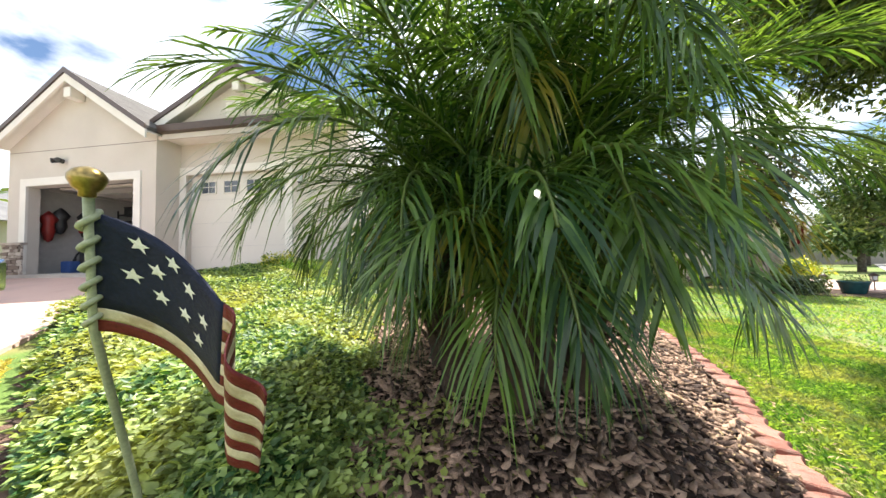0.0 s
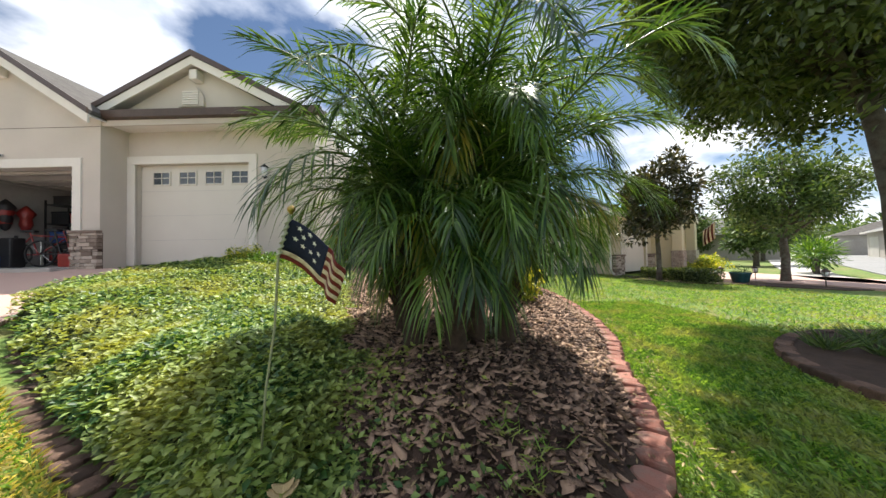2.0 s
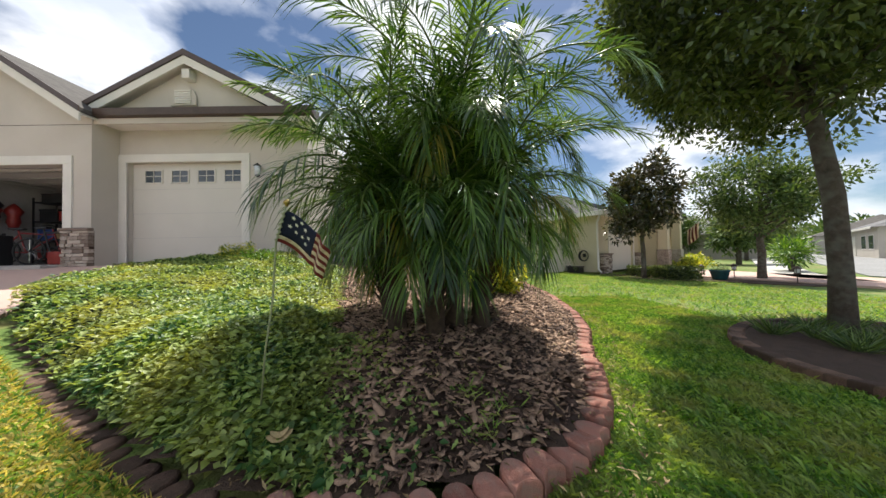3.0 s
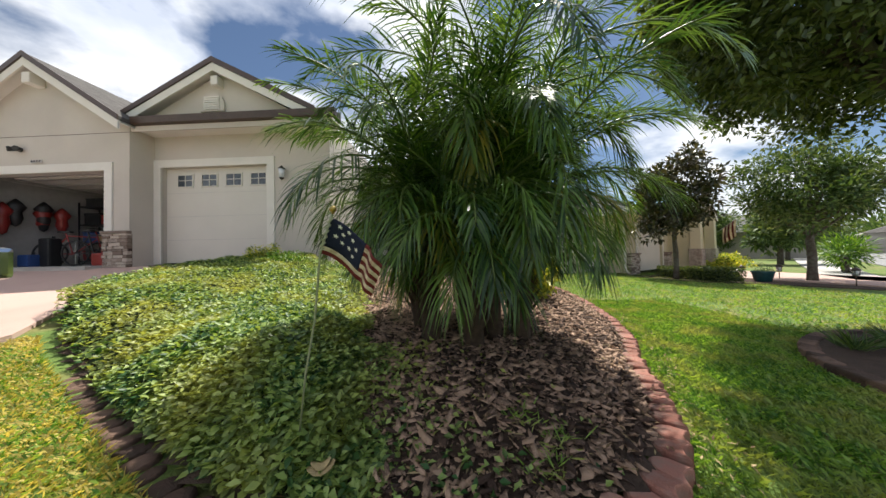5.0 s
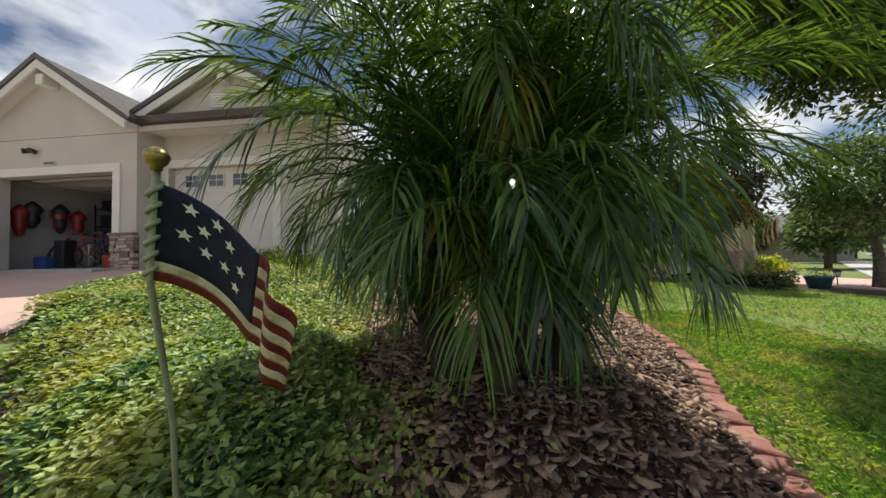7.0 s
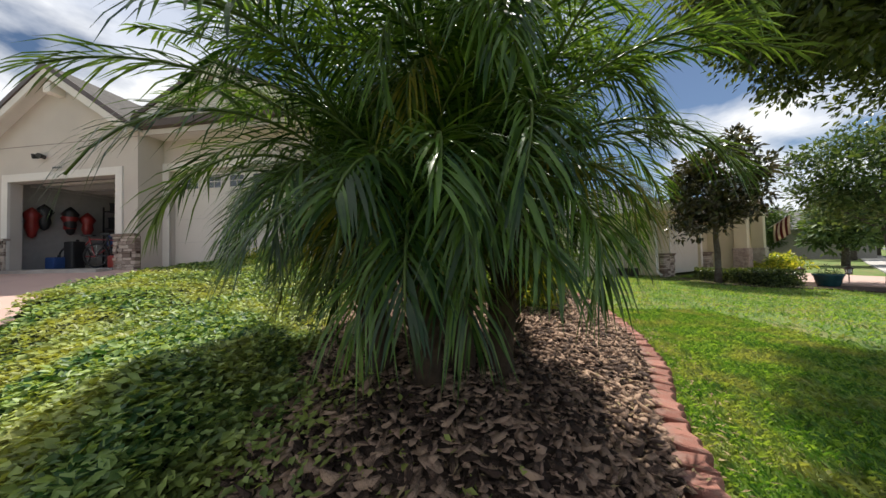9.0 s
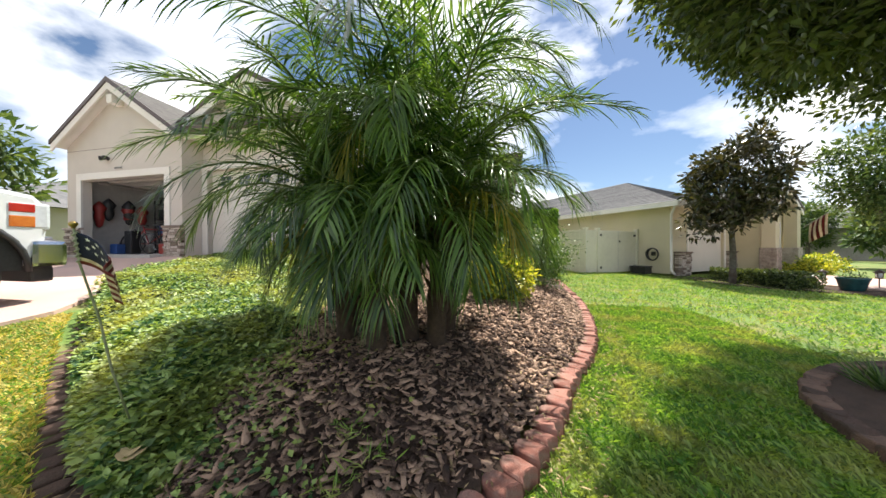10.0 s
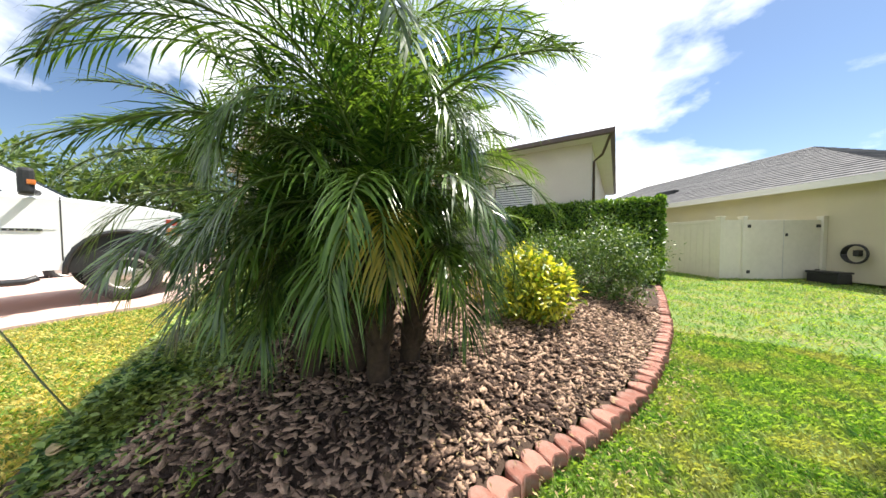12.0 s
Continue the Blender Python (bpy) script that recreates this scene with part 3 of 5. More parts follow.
for k, x0, x1, y0, y1, tall, wide in ((130000, -0.3, 3.6, -1.6, 4.2, 0.05, 0.006), (60000, -3.7, 0.6, -1.8, 1.2, 0.05, 0.007), (70000, 1.4, 9.4, -2.5, 13.0, 0.06, 0.013)):
    v, f = blades(k, x0, x1, y0, y1, tall, wide)
    tagged(new("lawn_grass", fast_mesh("lawn_grass", v, f, BLADE)), "short green lawn grass with dry tufts", "grass", kind="stuff")

v, f = blades(60000, -3.7, 0.1, -1.9, 1.4, 0.05, 0.007)
tagged(new("dry_grass", fast_mesh("dry_grass", v, f, DRY_BLADE)), "dry straw-yellow lawn grass beside the bed", "grass", kind="stuff")

# ---- palm ----
def frond_mesh(length, elev, droop, mats, leaflet=0.24, pairs=40, twist=0.0, limp=0.4):
    """A feather leaf that starts at the origin, heads along +x and bends down."""
    n = 14
    s = np.linspace(0, 1, n)
    ang = elev - droop * s ** 1.15
    step = length / (n - 1)
    cx = np.r_[0, np.cumsum(np.cos(ang[:-1]) * step)]
    cz = np.r_[0, np.cumsum(np.sin(ang[:-1]) * step)]
    cy = twist * s ** 2 * length
    t = np.repeat(np.linspace(0.10, 0.995, pairs), 2)
    sd = np.tile([1.0, -1.0], pairs)
    k = len(t)
    t = np.clip(t + rng.normal(0, 0.004, k), 0, 1)
    base = np.stack([np.interp(t, s, cx), np.interp(t, s, cy), np.interp(t, s, cz)], 1)
    a = np.interp(t, s, ang)
    fwd = np.stack([np.cos(a), 0 * a, np.sin(a)], 1)
    up = np.stack([-np.sin(a), 0 * a, np.cos(a)], 1)
    side = np.stack([0 * a, sd, 0 * a], 1)
    open_ = np.radians(62 - 38 * t + rng.normal(0, 5, k))
    lift = rng.normal(0.30, 0.18, k)
    d = unit(fwd * np.cos(open_)[:, None] + side * np.sin(open_)[:, None] + up * lift[:, None])
    ln = leaflet * (0.45 + 0.75 * np.sin(np.pi * np.clip(t * 0.9 + 0.08, 0, 1)) ** 0.8) * rng.uniform(0.85, 1.12, k) * (1 - 0.35 * t)
    wd = 0.0098 * rng.uniform(0.8, 1.2, k)
    w = unit(np.cross(d, up)) * wd[:, None] / 2
    sag = (limp * rng.uniform(0.4, 1.3, k))[:, None] * np.array([0, 0, -1.0])
    L = ln[:, None]
    p1 = base + d * L * 0.35 + sag * L * 0.08
    p2 = base + d * L * 0.72 + sag * L * 0.42
    tip = base + d * L + sag * L * 0.95
    v = np.stack([base, p1 + w, p1 - w, p2 + w * 0.8, p2 - w * 0.8, tip], 1).reshape(-1, 3)
    i = np.arange(k)[:, None] * 6
    f = np.concatenate([i + q for q in ([0, 1, 2], [1, 3, 4], [1, 4, 2], [3, 5, 4])], 0)
    leafy = fast_mesh("leaflets", v, f, mats[0])
    stalk = tube(list(zip(cx, cy, cz)), [0.009 * (1 - 0.8 * q) + 0.0012 for q in s], 5)
    return leafy, stalk


def palm_stem(parent, x, y, crown, lean, radius=0.055):
    z0 = float(bz(x, y)) - 0.05
    pts, rad = [], []
    for q in np.linspace(0, 1, 18):
        pts.append((x + lean[0] * q ** 1.5, y + lean[1] * q ** 1.5, z0 + (crown - z0) * q))
        rad.append(radius * (1.25 - 0.3 * q) * (1.0 + 0.16 * (int(q * 17) % 2)))
    ob = part("trunk", tube(pts, rad, 10), PALM_TRUNK, parent)
    # old leaf bases round the stem
    bm = bmesh.new()
    for i in range(46):
        q = 0.25 + 0.75 * i / 46
        a = i * 2.4
        px, py, pz = np.array(pts[0]) * (1 - q) + np.array(pts[-1]) * q
        r = radius * 1.1
        c = (px + r * math.cos(a), py + r * math.sin(a), pz)
        e = (px + (r + 0.05) * math.cos(a), py + (r + 0.05) * math.sin(a), pz + 0.07)
        cyl(bm, c, e, 0.014, 0.006, 5)
    part("leaf_base", bm, PALM_TRUNK, ob)
    return pts[-1]


palm = thing("date_palm", "clump of pygmy date palms with arching fronds and yellowing lower leaves", "palm")
STEMS = [(0.24, 1.20, 1.72, (0.05, -0.02), 50, 1.38), (-0.18, 1.12, 1.24, (-0.08, -0.04), 46, 1.14), (0.44, 1.20, 1.20, (0.08, -0.06), 46, 1.10), (0.08, 1.62, 1.38, (-0.02, 0.10), 34, 1.12), (0.10, 1.00, 0.92, (-0.02, -0.06), 34, 0.84), (-0.28, 1.40, 0.92, (-0.10, 0.04), 28, 0.86), (0.46, 1.46, 0.92, (0.08, 0.04), 28, 0.88)]
for sx, sy, crown, lean, count, reach in STEMS:
    top = palm_stem(palm, sx, sy, crown, lean)
    for i in range(count):
        q = (i + 0.5) / count
        az = i * 137.5 + rng.normal(0, 9)
        elev = radians(88 - 56 * q ** 0.75 + rng.normal(0, 6))
        droop = radians(80 + 70 * q ** 0.8 + rng.normal(0, 12))
        length = reach * (0.70 + 0.34 * math.sin(math.pi * min(1, 0.85 * q + 0.25))) * rng.uniform(0.88, 1.10)
        if q > 0.5:
            length = min(length, 0.38 + (top[2] - 0.30) * 0.74)
        old = rng.random()
        mat = PALM_LEAF if q < (0.90 if crown > 1.3 else 0.84) or old < 1.28 - 0.75 * q else (PALM_OLD if old < 0.985 else PALM_DEAD)
        leafy, stalk = frond_mesh(length, elev, droop, (mat,), 0.26 if q > 0.10 else 0.20, int(20 + 28 * length), rng.normal(0, 0.10), 0.35 + 0.6 * q)
        fr = part("frond", leafy, None, palm)
        fr.matrix_local = pose(top[0], top[1], top[2] - 0.14 * q, 0, 0, az)
        part("stalk", stalk, RACHIS, fr)


# ---- shrubs and trees ----
def leafy_cloud(centres, spread, per, length, width, mat, name, droop=0.2, flat=1.0):
    c = np.repeat(np.asarray(centres), per, 0)
    k = len(c)
    off = sphere_dirs(k) * (rng.random(k) ** 0.5 * 1.0)[:, None] * np.repeat(np.asarray(spread), per)[:, None]
    off[:, 2] *= flat
    d = unit(off + rng.normal(0, 0.08, (k, 3)) + [0, 0, -droop * 0.1])
    nrm = unit(sphere_dirs(k) * 0.8 + [0, 0, 0.9])
    return leaves(name, c + off, d, nrm, length * rng.uniform(0.7, 1.3, k), width * rng.uniform(0.7, 1.3, k), mat)


def tree(name, label, at, height, trunk_r, crown_c, crown_r, clumps, per, leaf, mats, bole, limbs=9, clump_r=0.32, bottom=-0.65, seed_tilt=0.0):
    """A tapered trunk with limbs that reach into a crown of many leaf clumps."""
    t = thing(name, label, "tree", (at[0], at[1], float(gz(*at)) - 0.08))
    cc, cr = Vector(crown_c), Vector(crown_r)
    pts = [(0.0, 0.0, 0.0), (0.02, 0.01, bole * 0.35), (seed_tilt * 0.5, -0.02, bole * 0.7), (seed_tilt, 0.02, bole), tuple(Vector((seed_tilt, 0, bole)).lerp(cc, 0.55)), tuple(cc + Vector((0, 0, cr.z * 0.55)))]
    part("trunk", tube(pts, [trunk_r * 1.35, trunk_r * 1.05, trunk_r, trunk_r * 0.9, trunk_r * 0.6, trunk_r * 0.2], 12), BARK, t)
    centres, spreads = [], []
    while len(centres) < clumps:
        p = rng.normal(size=3)
        p = p / np.linalg.norm(p) * rng.uniform(0.45, 1.0) ** 0.6
        if p[2] < bottom:
            continue
        lump = 0.82 + 0.3 * math.sin(3.1 * p[0] + 2 * p[2] + at[0]) * math.cos(2.7 * p[1] + at[1])
        centres.append((cc.x + p[0] * cr.x * lump, cc.y + p[1] * cr.y * lump, cc.z + p[2] * cr.z * lump))
        spreads.append(clump_r * rng.uniform(0.6, 1.25))
    crown = part("crown", leafy_cloud(centres, spreads, per, leaf[0], leaf[1], mats[0], "crown"), None, t)
    fork = Vector(pts[3])
    for i in range(limbs):
        tgt = Vector(centres[(i * 37) % len(centres)])
        start = fork.lerp(Vector(pts[4]), rng.uniform(0.0, 0.9))
        mid = start.lerp(tgt, 0.5) + Vector(rng.normal(0, 0.12, 3).tolist()) + Vector((0, 0, 0.15))
        lb = part("limb", tube([tuple(start), tuple(start.lerp(mid, 0.5)), tuple(mid), tuple(tgt)], [trunk_r * 0.5, trunk_r * 0.38, trunk_r * 0.25, 0.008], 7), BARK, t)
        tw = bmesh.new()
        for j in range(4):
            q = Vector(centres[(i * 37 + 11 * j + 5) % len(centres)])
            if (q - tgt).length < max(cr) * 1.1:
                cyl(tw, mid.lerp(tgt, 0.2 * j), q, 0.012, 0.004, 5)
        part("twig", tw, BARK, lb)
    return t


tree("oak_tree", "large live oak with dark overhanging crown beside the lawn", (3.88, 1.62), 6, 0.072, (0.15, 0.6, 4.0), (2.3, 2.2, 2.1), 620, 128, (0.085, 0.040), (OAK_LEAF,), 2.0, 20, 0.34, -0.8, -0.12)
tree("oak_tree", "young oak with rounded crown on a mulched strip", (11.1, 8.3), 5, 0.10, (0.3, 0.2, 3.1), (2.0, 2.0, 1.75), 240, 46, (0.15, 0.065), (FAR_LEAF,), 1.35, 9, 0.36, -0.8)
tree("magnolia_tree", "small magnolia with bronze-backed dark leaves by the neighbouring house", (7.9, 9.45), 5, 0.075, (0, 0, 3.1), (1.35, 1.35, 1.95), 190, 30, (0.20, 0.085), (MAG_LEAF,), 1.5, 9, 0.27, -0.8)


def shrub(name, label, at, radii, clumps, per, leaf, mat, base_z, stem=True):
    t = thing(name, label, "shrub", (at[0], at[1], base_z))
    if stem:
        bm = bmesh.new()
        for i in range(9):
            a = i * 0.72
            cyl(bm, (0.05 * math.cos(a), 0.05 * math.sin(a), -0.05), (radii[0] * 0.6 * math.cos(a), radii[1] * 0.6 * math.sin(a), radii[2] * 1.1), 0.012, 0.005, 5)
        part("stem", bm, BARK, t)
    c = sphere_dirs(clumps) * rng.uniform(0.72, 1.0, (clumps, 1)) * np.array(radii) * (1 + 0.20 * rng.normal(size=(clumps, 1)))
    c[:, 2] = np.abs(c[:, 2] + radii[2] * 0.82) * 0.97
    part("foliage", leafy_cloud(c, np.full(clumps, 0.16 * max(radii) + 0.05), per, leaf[0], leaf[1], mat, "foliage"), None, t)
    return t


shrub("variegated_shrub", "yellow-green variegated shrub in the mulch", (0.90, 2.90), (0.31, 0.34, 0.36), 120, 30, (0.075, 0.034), YELLOW_LEAF, 0.26)
shrub("variegated_shrub", "small yellow-green shrub behind the palm", (0.55, 3.5), (0.3, 0.3, 0.36), 60, 34, (0.06, 0.026), YELLOW_LEAF, 0.26)
shrub("round_shrub", "rounded grey-green shrub with small leaves", (1.38, 4.75), (0.68, 0.66, 0.58), 260, 46, (0.05, 0.022), SHRUB_LEAF, 0.2)
shrub("round_shrub", "rounded green shrub beside the edging", (0.6, 4.5), (0.45, 0.5, 0.5), 120, 40, (0.05, 0.022), SHRUB_LEAF, 0.24)
shrub("entry_shrub", "low yellow-green shrub beside the garage door", (-4.05, 4.75), (0.30, 0.28, 0.26), 60, 40, (0.05, 0.025), YELLOW_LEAF, 0.62)
shrub("entry_shrub", "low trimmed green shrub beside the garage door", (-4.1, 4.25), (0.45, 0.3, 0.14), 70, 40, (0.05, 0.025), HEDGE_LEAF, 0.55)
shrub("entry_shrub", "low trimmed green shrub by the path", (-3.4, 4.4), (0.45, 0.3, 0.20), 70, 40, (0.05, 0.025), HEDGE_LEAF, 0.55)


def hedge(label, x0, x1, y0, y1, z0, z1, per_m2, leaf, mat, turn=0.0, at=(0, 0)):
    """A clipped hedge: leaves round an inner box coloured dark for the shade between them."""
    t = thing("hedge", label, "hedge", (*at, 0), turn)
    part("core", boxed(x0 + 0.08, x1 - 0.08, y0 + 0.08, y1 - 0.08, z0, z1 - 0.08, 0.06), material("hedge_shade_core", (0.01, 0.02, 0.004), (0.03, 0.05, 0.012), 0.1, 0.95, 1.0), t)
    pts, nrm = [], []
    for ax, lo, hi in ((0, x0, x1), (1, y0, y1), (2, None, z1)):
        for s, c in ((-1, lo), (1, hi)):
            if c is None:
                continue
            dims = [(x0, x1), (y0, y1), (z0, z1)]
            area = np.prod([b - a for j, (a, b) in enumerate(dims) if j != ax])
            k = int(area * per_m2)
            p = np.stack([rng.uniform(a, b, k) for a, b in dims], 1)
            p[:, ax] = c + s * (0.03 * np.sin(p[:, (ax + 1) % 3] * 11) * np.sin(p[:, (ax + 2) % 3] * 9) + rng.normal(0, 0.02, k)) - s * 0.03
            nn = np.zeros((k, 3))
            nn[:, ax] = s
            pts.append(p)
            nrm.append(nn)
    p, nn = np.concatenate(pts), np.concatenate(nrm)
    k = len(p)
    d = unit(nn * 0.6 + sphere_dirs(k) * 0.9)
    part("foliage", leaves("foliage", p, d, unit(nn + 0.7 * sphere_dirs(k)), rng.uniform(0.7, 1.3, k) * leaf[0], rng.uniform(0.7, 1.3, k) * leaf[1], mat), None, t)
    return t


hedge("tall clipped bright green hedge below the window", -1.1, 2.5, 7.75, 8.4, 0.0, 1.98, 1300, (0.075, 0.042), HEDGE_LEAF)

# ---- wavy metal flag on a rod ----
flag = thing("garden_flag", "wavy painted metal garden flag on a leaning rod", "garden flag")
top, foot = Vector((-0.332, -0.058, 0.950)), Vector((-0.379, -0.026, 0.853))
axis = (top - foot).normalized()
part("rod", tube([(-0.58, 0.20, 0.20), (-0.50, 0.105, 0.46), tuple(foot.lerp(Vector((-0.50, 0.105, 0.46)), 0.5) + Vector((0.006, 0.004, 0))), tuple(foot), tuple(top + axis * 0.012)], [0.0036, 0.0036, 0.0034, 0.0032, 0.003], 8), ROD, flag, "thin green-grey patinated metal rod")
part("finial", lathe([(0.001, -0.012), (0.0042, -0.0115), (0.0042, -0.008), (0.007, -0.0055), (0.0094, 0.0), (0.0094, 0.003), (0.0072, 0.007), (0.0035, 0.0095), (0.001, 0.010)]), BRASS, flag, "aged brass ball finial").matrix_local = Matrix.Translation(top + axis * 0.020)
fly = Vector((0.97, -0.05, 0.0)).normalized()
out = axis.cross(fly).normalized()
W_, H_ = 0.165, 0.105


def flag_point(u, v, off=0.0):
    """u along the fly, v up the hoist, both 0 to 1."""
    fold = max(0.0, u - 0.57)
    x = 0.134 * u ** 0.85
    y = 0.026 * math.sin(math.pi * u ** 0.8) + 0.015 * (1 - v) * u
    z = -0.130 * u ** 1.15 + 0.004 * math.sin(9 * u + 1.5 * v) * u
    wave = 0.011 * math.sin(fold * 17 + 0.6 * v) * min(1.0, fold * 6)
    return foot + (top - axis * 0.004 - foot) * v + Vector((x, y, z)) + out * (wave + off)


def flag_patch(name, u0, u1, v0, v1, mat, off=0.0, nu=22, nv=4, thick=0.0016):
    bm = bmesh.new()
    grid = [[[bm.verts.new(flag_point(u0 + (u1 - u0) * i / nu, v0 + (v1 - v0) * j / nv, off + s * thick)) for j in range(nv + 1)] for i in range(nu + 1)] for s in (-0.5, 0.5)]
    for i in range(nu):
        for j in range(nv):
            for s in (0, 1):
                g = grid[s]
                q = (g[i][j], g[i + 1][j], g[i + 1][j + 1], g[i][j + 1])
                f = bm.faces.new(q if s else q[::-1])
                f.smooth = True
    for i in range(nu):
        for j in (0, nv):
            bm.faces.new((grid[0][i][j], grid[0][i + 1][j], grid[1][i + 1][j], grid[1][i][j]))
    for j in range(nv):
        for i in (0, nu):
            bm.faces.new((grid[0][i][j], grid[0][i][j + 1], grid[1][i][j + 1], grid[1][i][j]))
    bmesh.ops.recalc_face_normals(bm, faces=bm.faces)
    return part(name, bm, mat, flag)


ROWS_ = 9
for r in range(ROWS_):
    v0, v1 = r / ROWS_, (r + 1) / ROWS_
    u0 = 0.0 if r < 2 else 0.60
    flag_patch("stripe", u0, 1.0, v0, v1, FLAG_RED if r % 2 == 0 else FLAG_CREAM)
canton = flag_patch("canton", 0.0, 0.60, 2 / ROWS_, 1.0, NAVY, nv=8)
for u, v in ((0.13, 0.88), (0.27, 0.90), (0.20, 0.74), (0.36, 0.80), (0.11, 0.60), (0.46, 0.66), (0.22, 0.53), (0.34, 0.54), (0.43, 0.43)):
    for s in (1, -1):
        bm = bmesh.new()
        ring = []
        for k in range(10):
            r = 0.0068 if k % 2 == 0 else 0.0029
            a = math.pi / 2 + k * math.pi / 5
            ring.append(bm.verts.new(flag_point(u + r * math.cos(a) / W_, v + r * math.sin(a) / H_, s * 0.0016)))
        c = bm.verts.new(flag_point(u, v, s * 0.0020))
        for k in range(10):
            bm.faces.new((ring[k], ring[(k + 1) % 10], c))
        part("star", bm, STAR, canton)
twist = [top - axis * (0.004 + i * 0.0012) + 0.0048 * (out * math.cos(i * 0.42) + fly * math.sin(i * 0.42)) for i in range(88)]
part("lashing", tube(twist, [0.0024] * 88, 6), ROD, flag, "twisted wire lashing")

# ---- the house with two garages ----
house = thing("house", "beige stucco house with two front-facing garages and brown gutters", "house")
F = 0.74


def gable_roof(parent, cx, half, eave, apex, y0, y1, thick=0.10, mat=SHINGLE_DARK, name="roof"):
    """Two slopes along y with thickness, rake boards at the front and a soffit."""
    k = (apex - eave) / half
    o = [(cx - half, eave), (cx, apex), (cx + half, eave), (cx + half, eave + thick), (cx, apex + thick * 1.15), (cx - half, eave + thick)]
    r = part(name, prism(o, y0, y1), mat, parent)
    w = 0.19
    rake = [(cx - half, eave - w), (cx, apex - w), (cx + half, eave - w), (cx + half, eave - 0.003), (cx, apex - 0.003), (cx - half, eave - 0.003)]
    part("rake_board", prism(rake, y0 + 0.01, y0 + 0.05), TRIM, r)
    s = [(cx - half, eave - 0.05), (cx, apex - 0.05), (cx + half, eave - 0.05), (cx + half, eave - 0.02), (cx, apex - 0.02), (cx - half, eave - 0.02)]
    part("soffit", prism(s, y0 + 0.05, y0 + 0.42), TRIM, r)
    drip = [(cx - half - 0.02, eave + 0.0), (cx, apex + 0.01), (cx + half + 0.02, eave + 0.0), (cx + half + 0.02, eave + thick + 0.02), (cx, apex + thick * 1.15 + 0.025), (cx - half - 0.02, eave + thick + 0.02)]
    part("drip_edge", prism(drip, y0 - 0.015, y0 + 0.008), GUTTER, r)
    return r


def opening_trim(parent, x0, x1, z0, z1, y, w=0.17, proud=0.035):
    for nm, b in (("trim", (x0 - w, x0, y - proud, y + 0.02, z0, z1)), ("trim", (x1, x1 + w, y - proud, y + 0.02, z0, z1)), ("trim", (x0 - w, x1 + w, y - proud, y + 0.02, z1, z1 + w))):
        part(nm, boxed(*b, 0.006), TRIM, parent)


# left garage: front wall with the gable
GX0, GX1, OX0, OX1, GY = -11.85, -7.45, -11.22, -8.03, 5.09
part("wall", boxed(GX0, OX0, GY, GY + 0.2, 0.4, 3.98), STUCCO, house)
part("wall", boxed(OX1, GX1, GY, GY + 0.2, 0.4, 3.98), STUCCO, house)
part("wall", boxed(OX0, OX1, GY, GY + 0.2, 2.93, 3.98), STUCCO, house)
part("gable", prism([(GX0, 3.98), (GX1, 3.98), (-9.62, 5.40)], GY, GY + 0.2), STUCCO, house)
part("wall", boxed(GX1 - 0.2, GX1, GY + 0.2, 5.85, 0.4, 3.98), STUCCO, house)
part("wall", boxed(GX0, GX0 + 0.2, GY + 0.2, 12, 0.4, 3.98), STUCCO, house)
opening_trim(house, OX0, OX1, F, 2.93, GY, 0.19)
gable_roof(house, -9.62, 2.27, 3.94, 5.47, 4.78, 12.2)
part("bracket", boxed(-9.72, -9.52, 4.83, 5.09, 4.92, 5.16, 0.02), TRIM, house)
part("expansion_joint", boxed(GX0, GX1, GY - 0.004, GY, 3.80, 3.81), GUTTER, house)
# stone veneer on the piers, stone by stone
for x0, x1 in ((OX1 + 0.001, GX1 + 0.02), (GX0 - 0.02, OX0 - 0.001)):
    veneer = part("stone_veneer", boxed(x0 + 0.01, x1 - 0.01, GY - 0.035, GY + 0.05, 0.55, 1.47), SOIL, house)
    z = 0.62
    while z < 1.44:
        h = rng.uniform(0.05, 0.10)
        x = x0
        while x < x1 - 0.02:
            w = min(rng.uniform(0.10, 0.26), x1 - x)
            part("stone", boxed(x + 0.004, x + w - 0.004, GY - 0.05 - rng.uniform(0.0, 0.035), GY + 0.04, z + 0.004, min(z + h, 1.47) - 0.004, 0.008), STONE, veneer)
            x += w
        z += h
    part("stone_cap", boxed(x0 - 0.02, x1 + 0.02, GY - 0.10, GY + 0.02, 1.47, 1.53, 0.012), STONE, veneer)
# floodlight over the left door
lamp = thing("floodlight", "black twin-head security floodlight on the garage wall", "floodlight", (-10.15, GY, 3.50))
part("plate", lathe([(0.001, 0), (0.055, 0), (0.055, 0.02), (0.001, 0.022)], 14), IRON, lamp).matrix_local = pose(0, 0, 0, 90, 0, 0)
for s in (-1, 1):
    hd = part("head", lathe([(0.001, -0.07), (0.04, -0.06), (0.062, 0.03), (0.06, 0.05), (0.045, 0.052), (0.001, 0.045)], 14), IRON, lamp)
    hd.matrix_local = pose(0.085 * s, -0.10, -0.01, 100, 0, 22 * s)
    part("arm", cyl(bmesh.new(), (0.02 * s, -0.01, 0), (0.075 * s, -0.07, 0.0), 0.012), IRON, lamp)
num = part("house_number", boxed(-9.84, -9.56, GY - 0.045, GY - 0.034, 3.17, 3.23), DRYWALL, house, "small grey number plaque")
for i in range(4):
    part("digit_bar", boxed(-9.82 + i * 0.066, -9.78 + i * 0.066, GY - 0.050, GY - 0.045, 3.18, 3.22), BLACK, num)

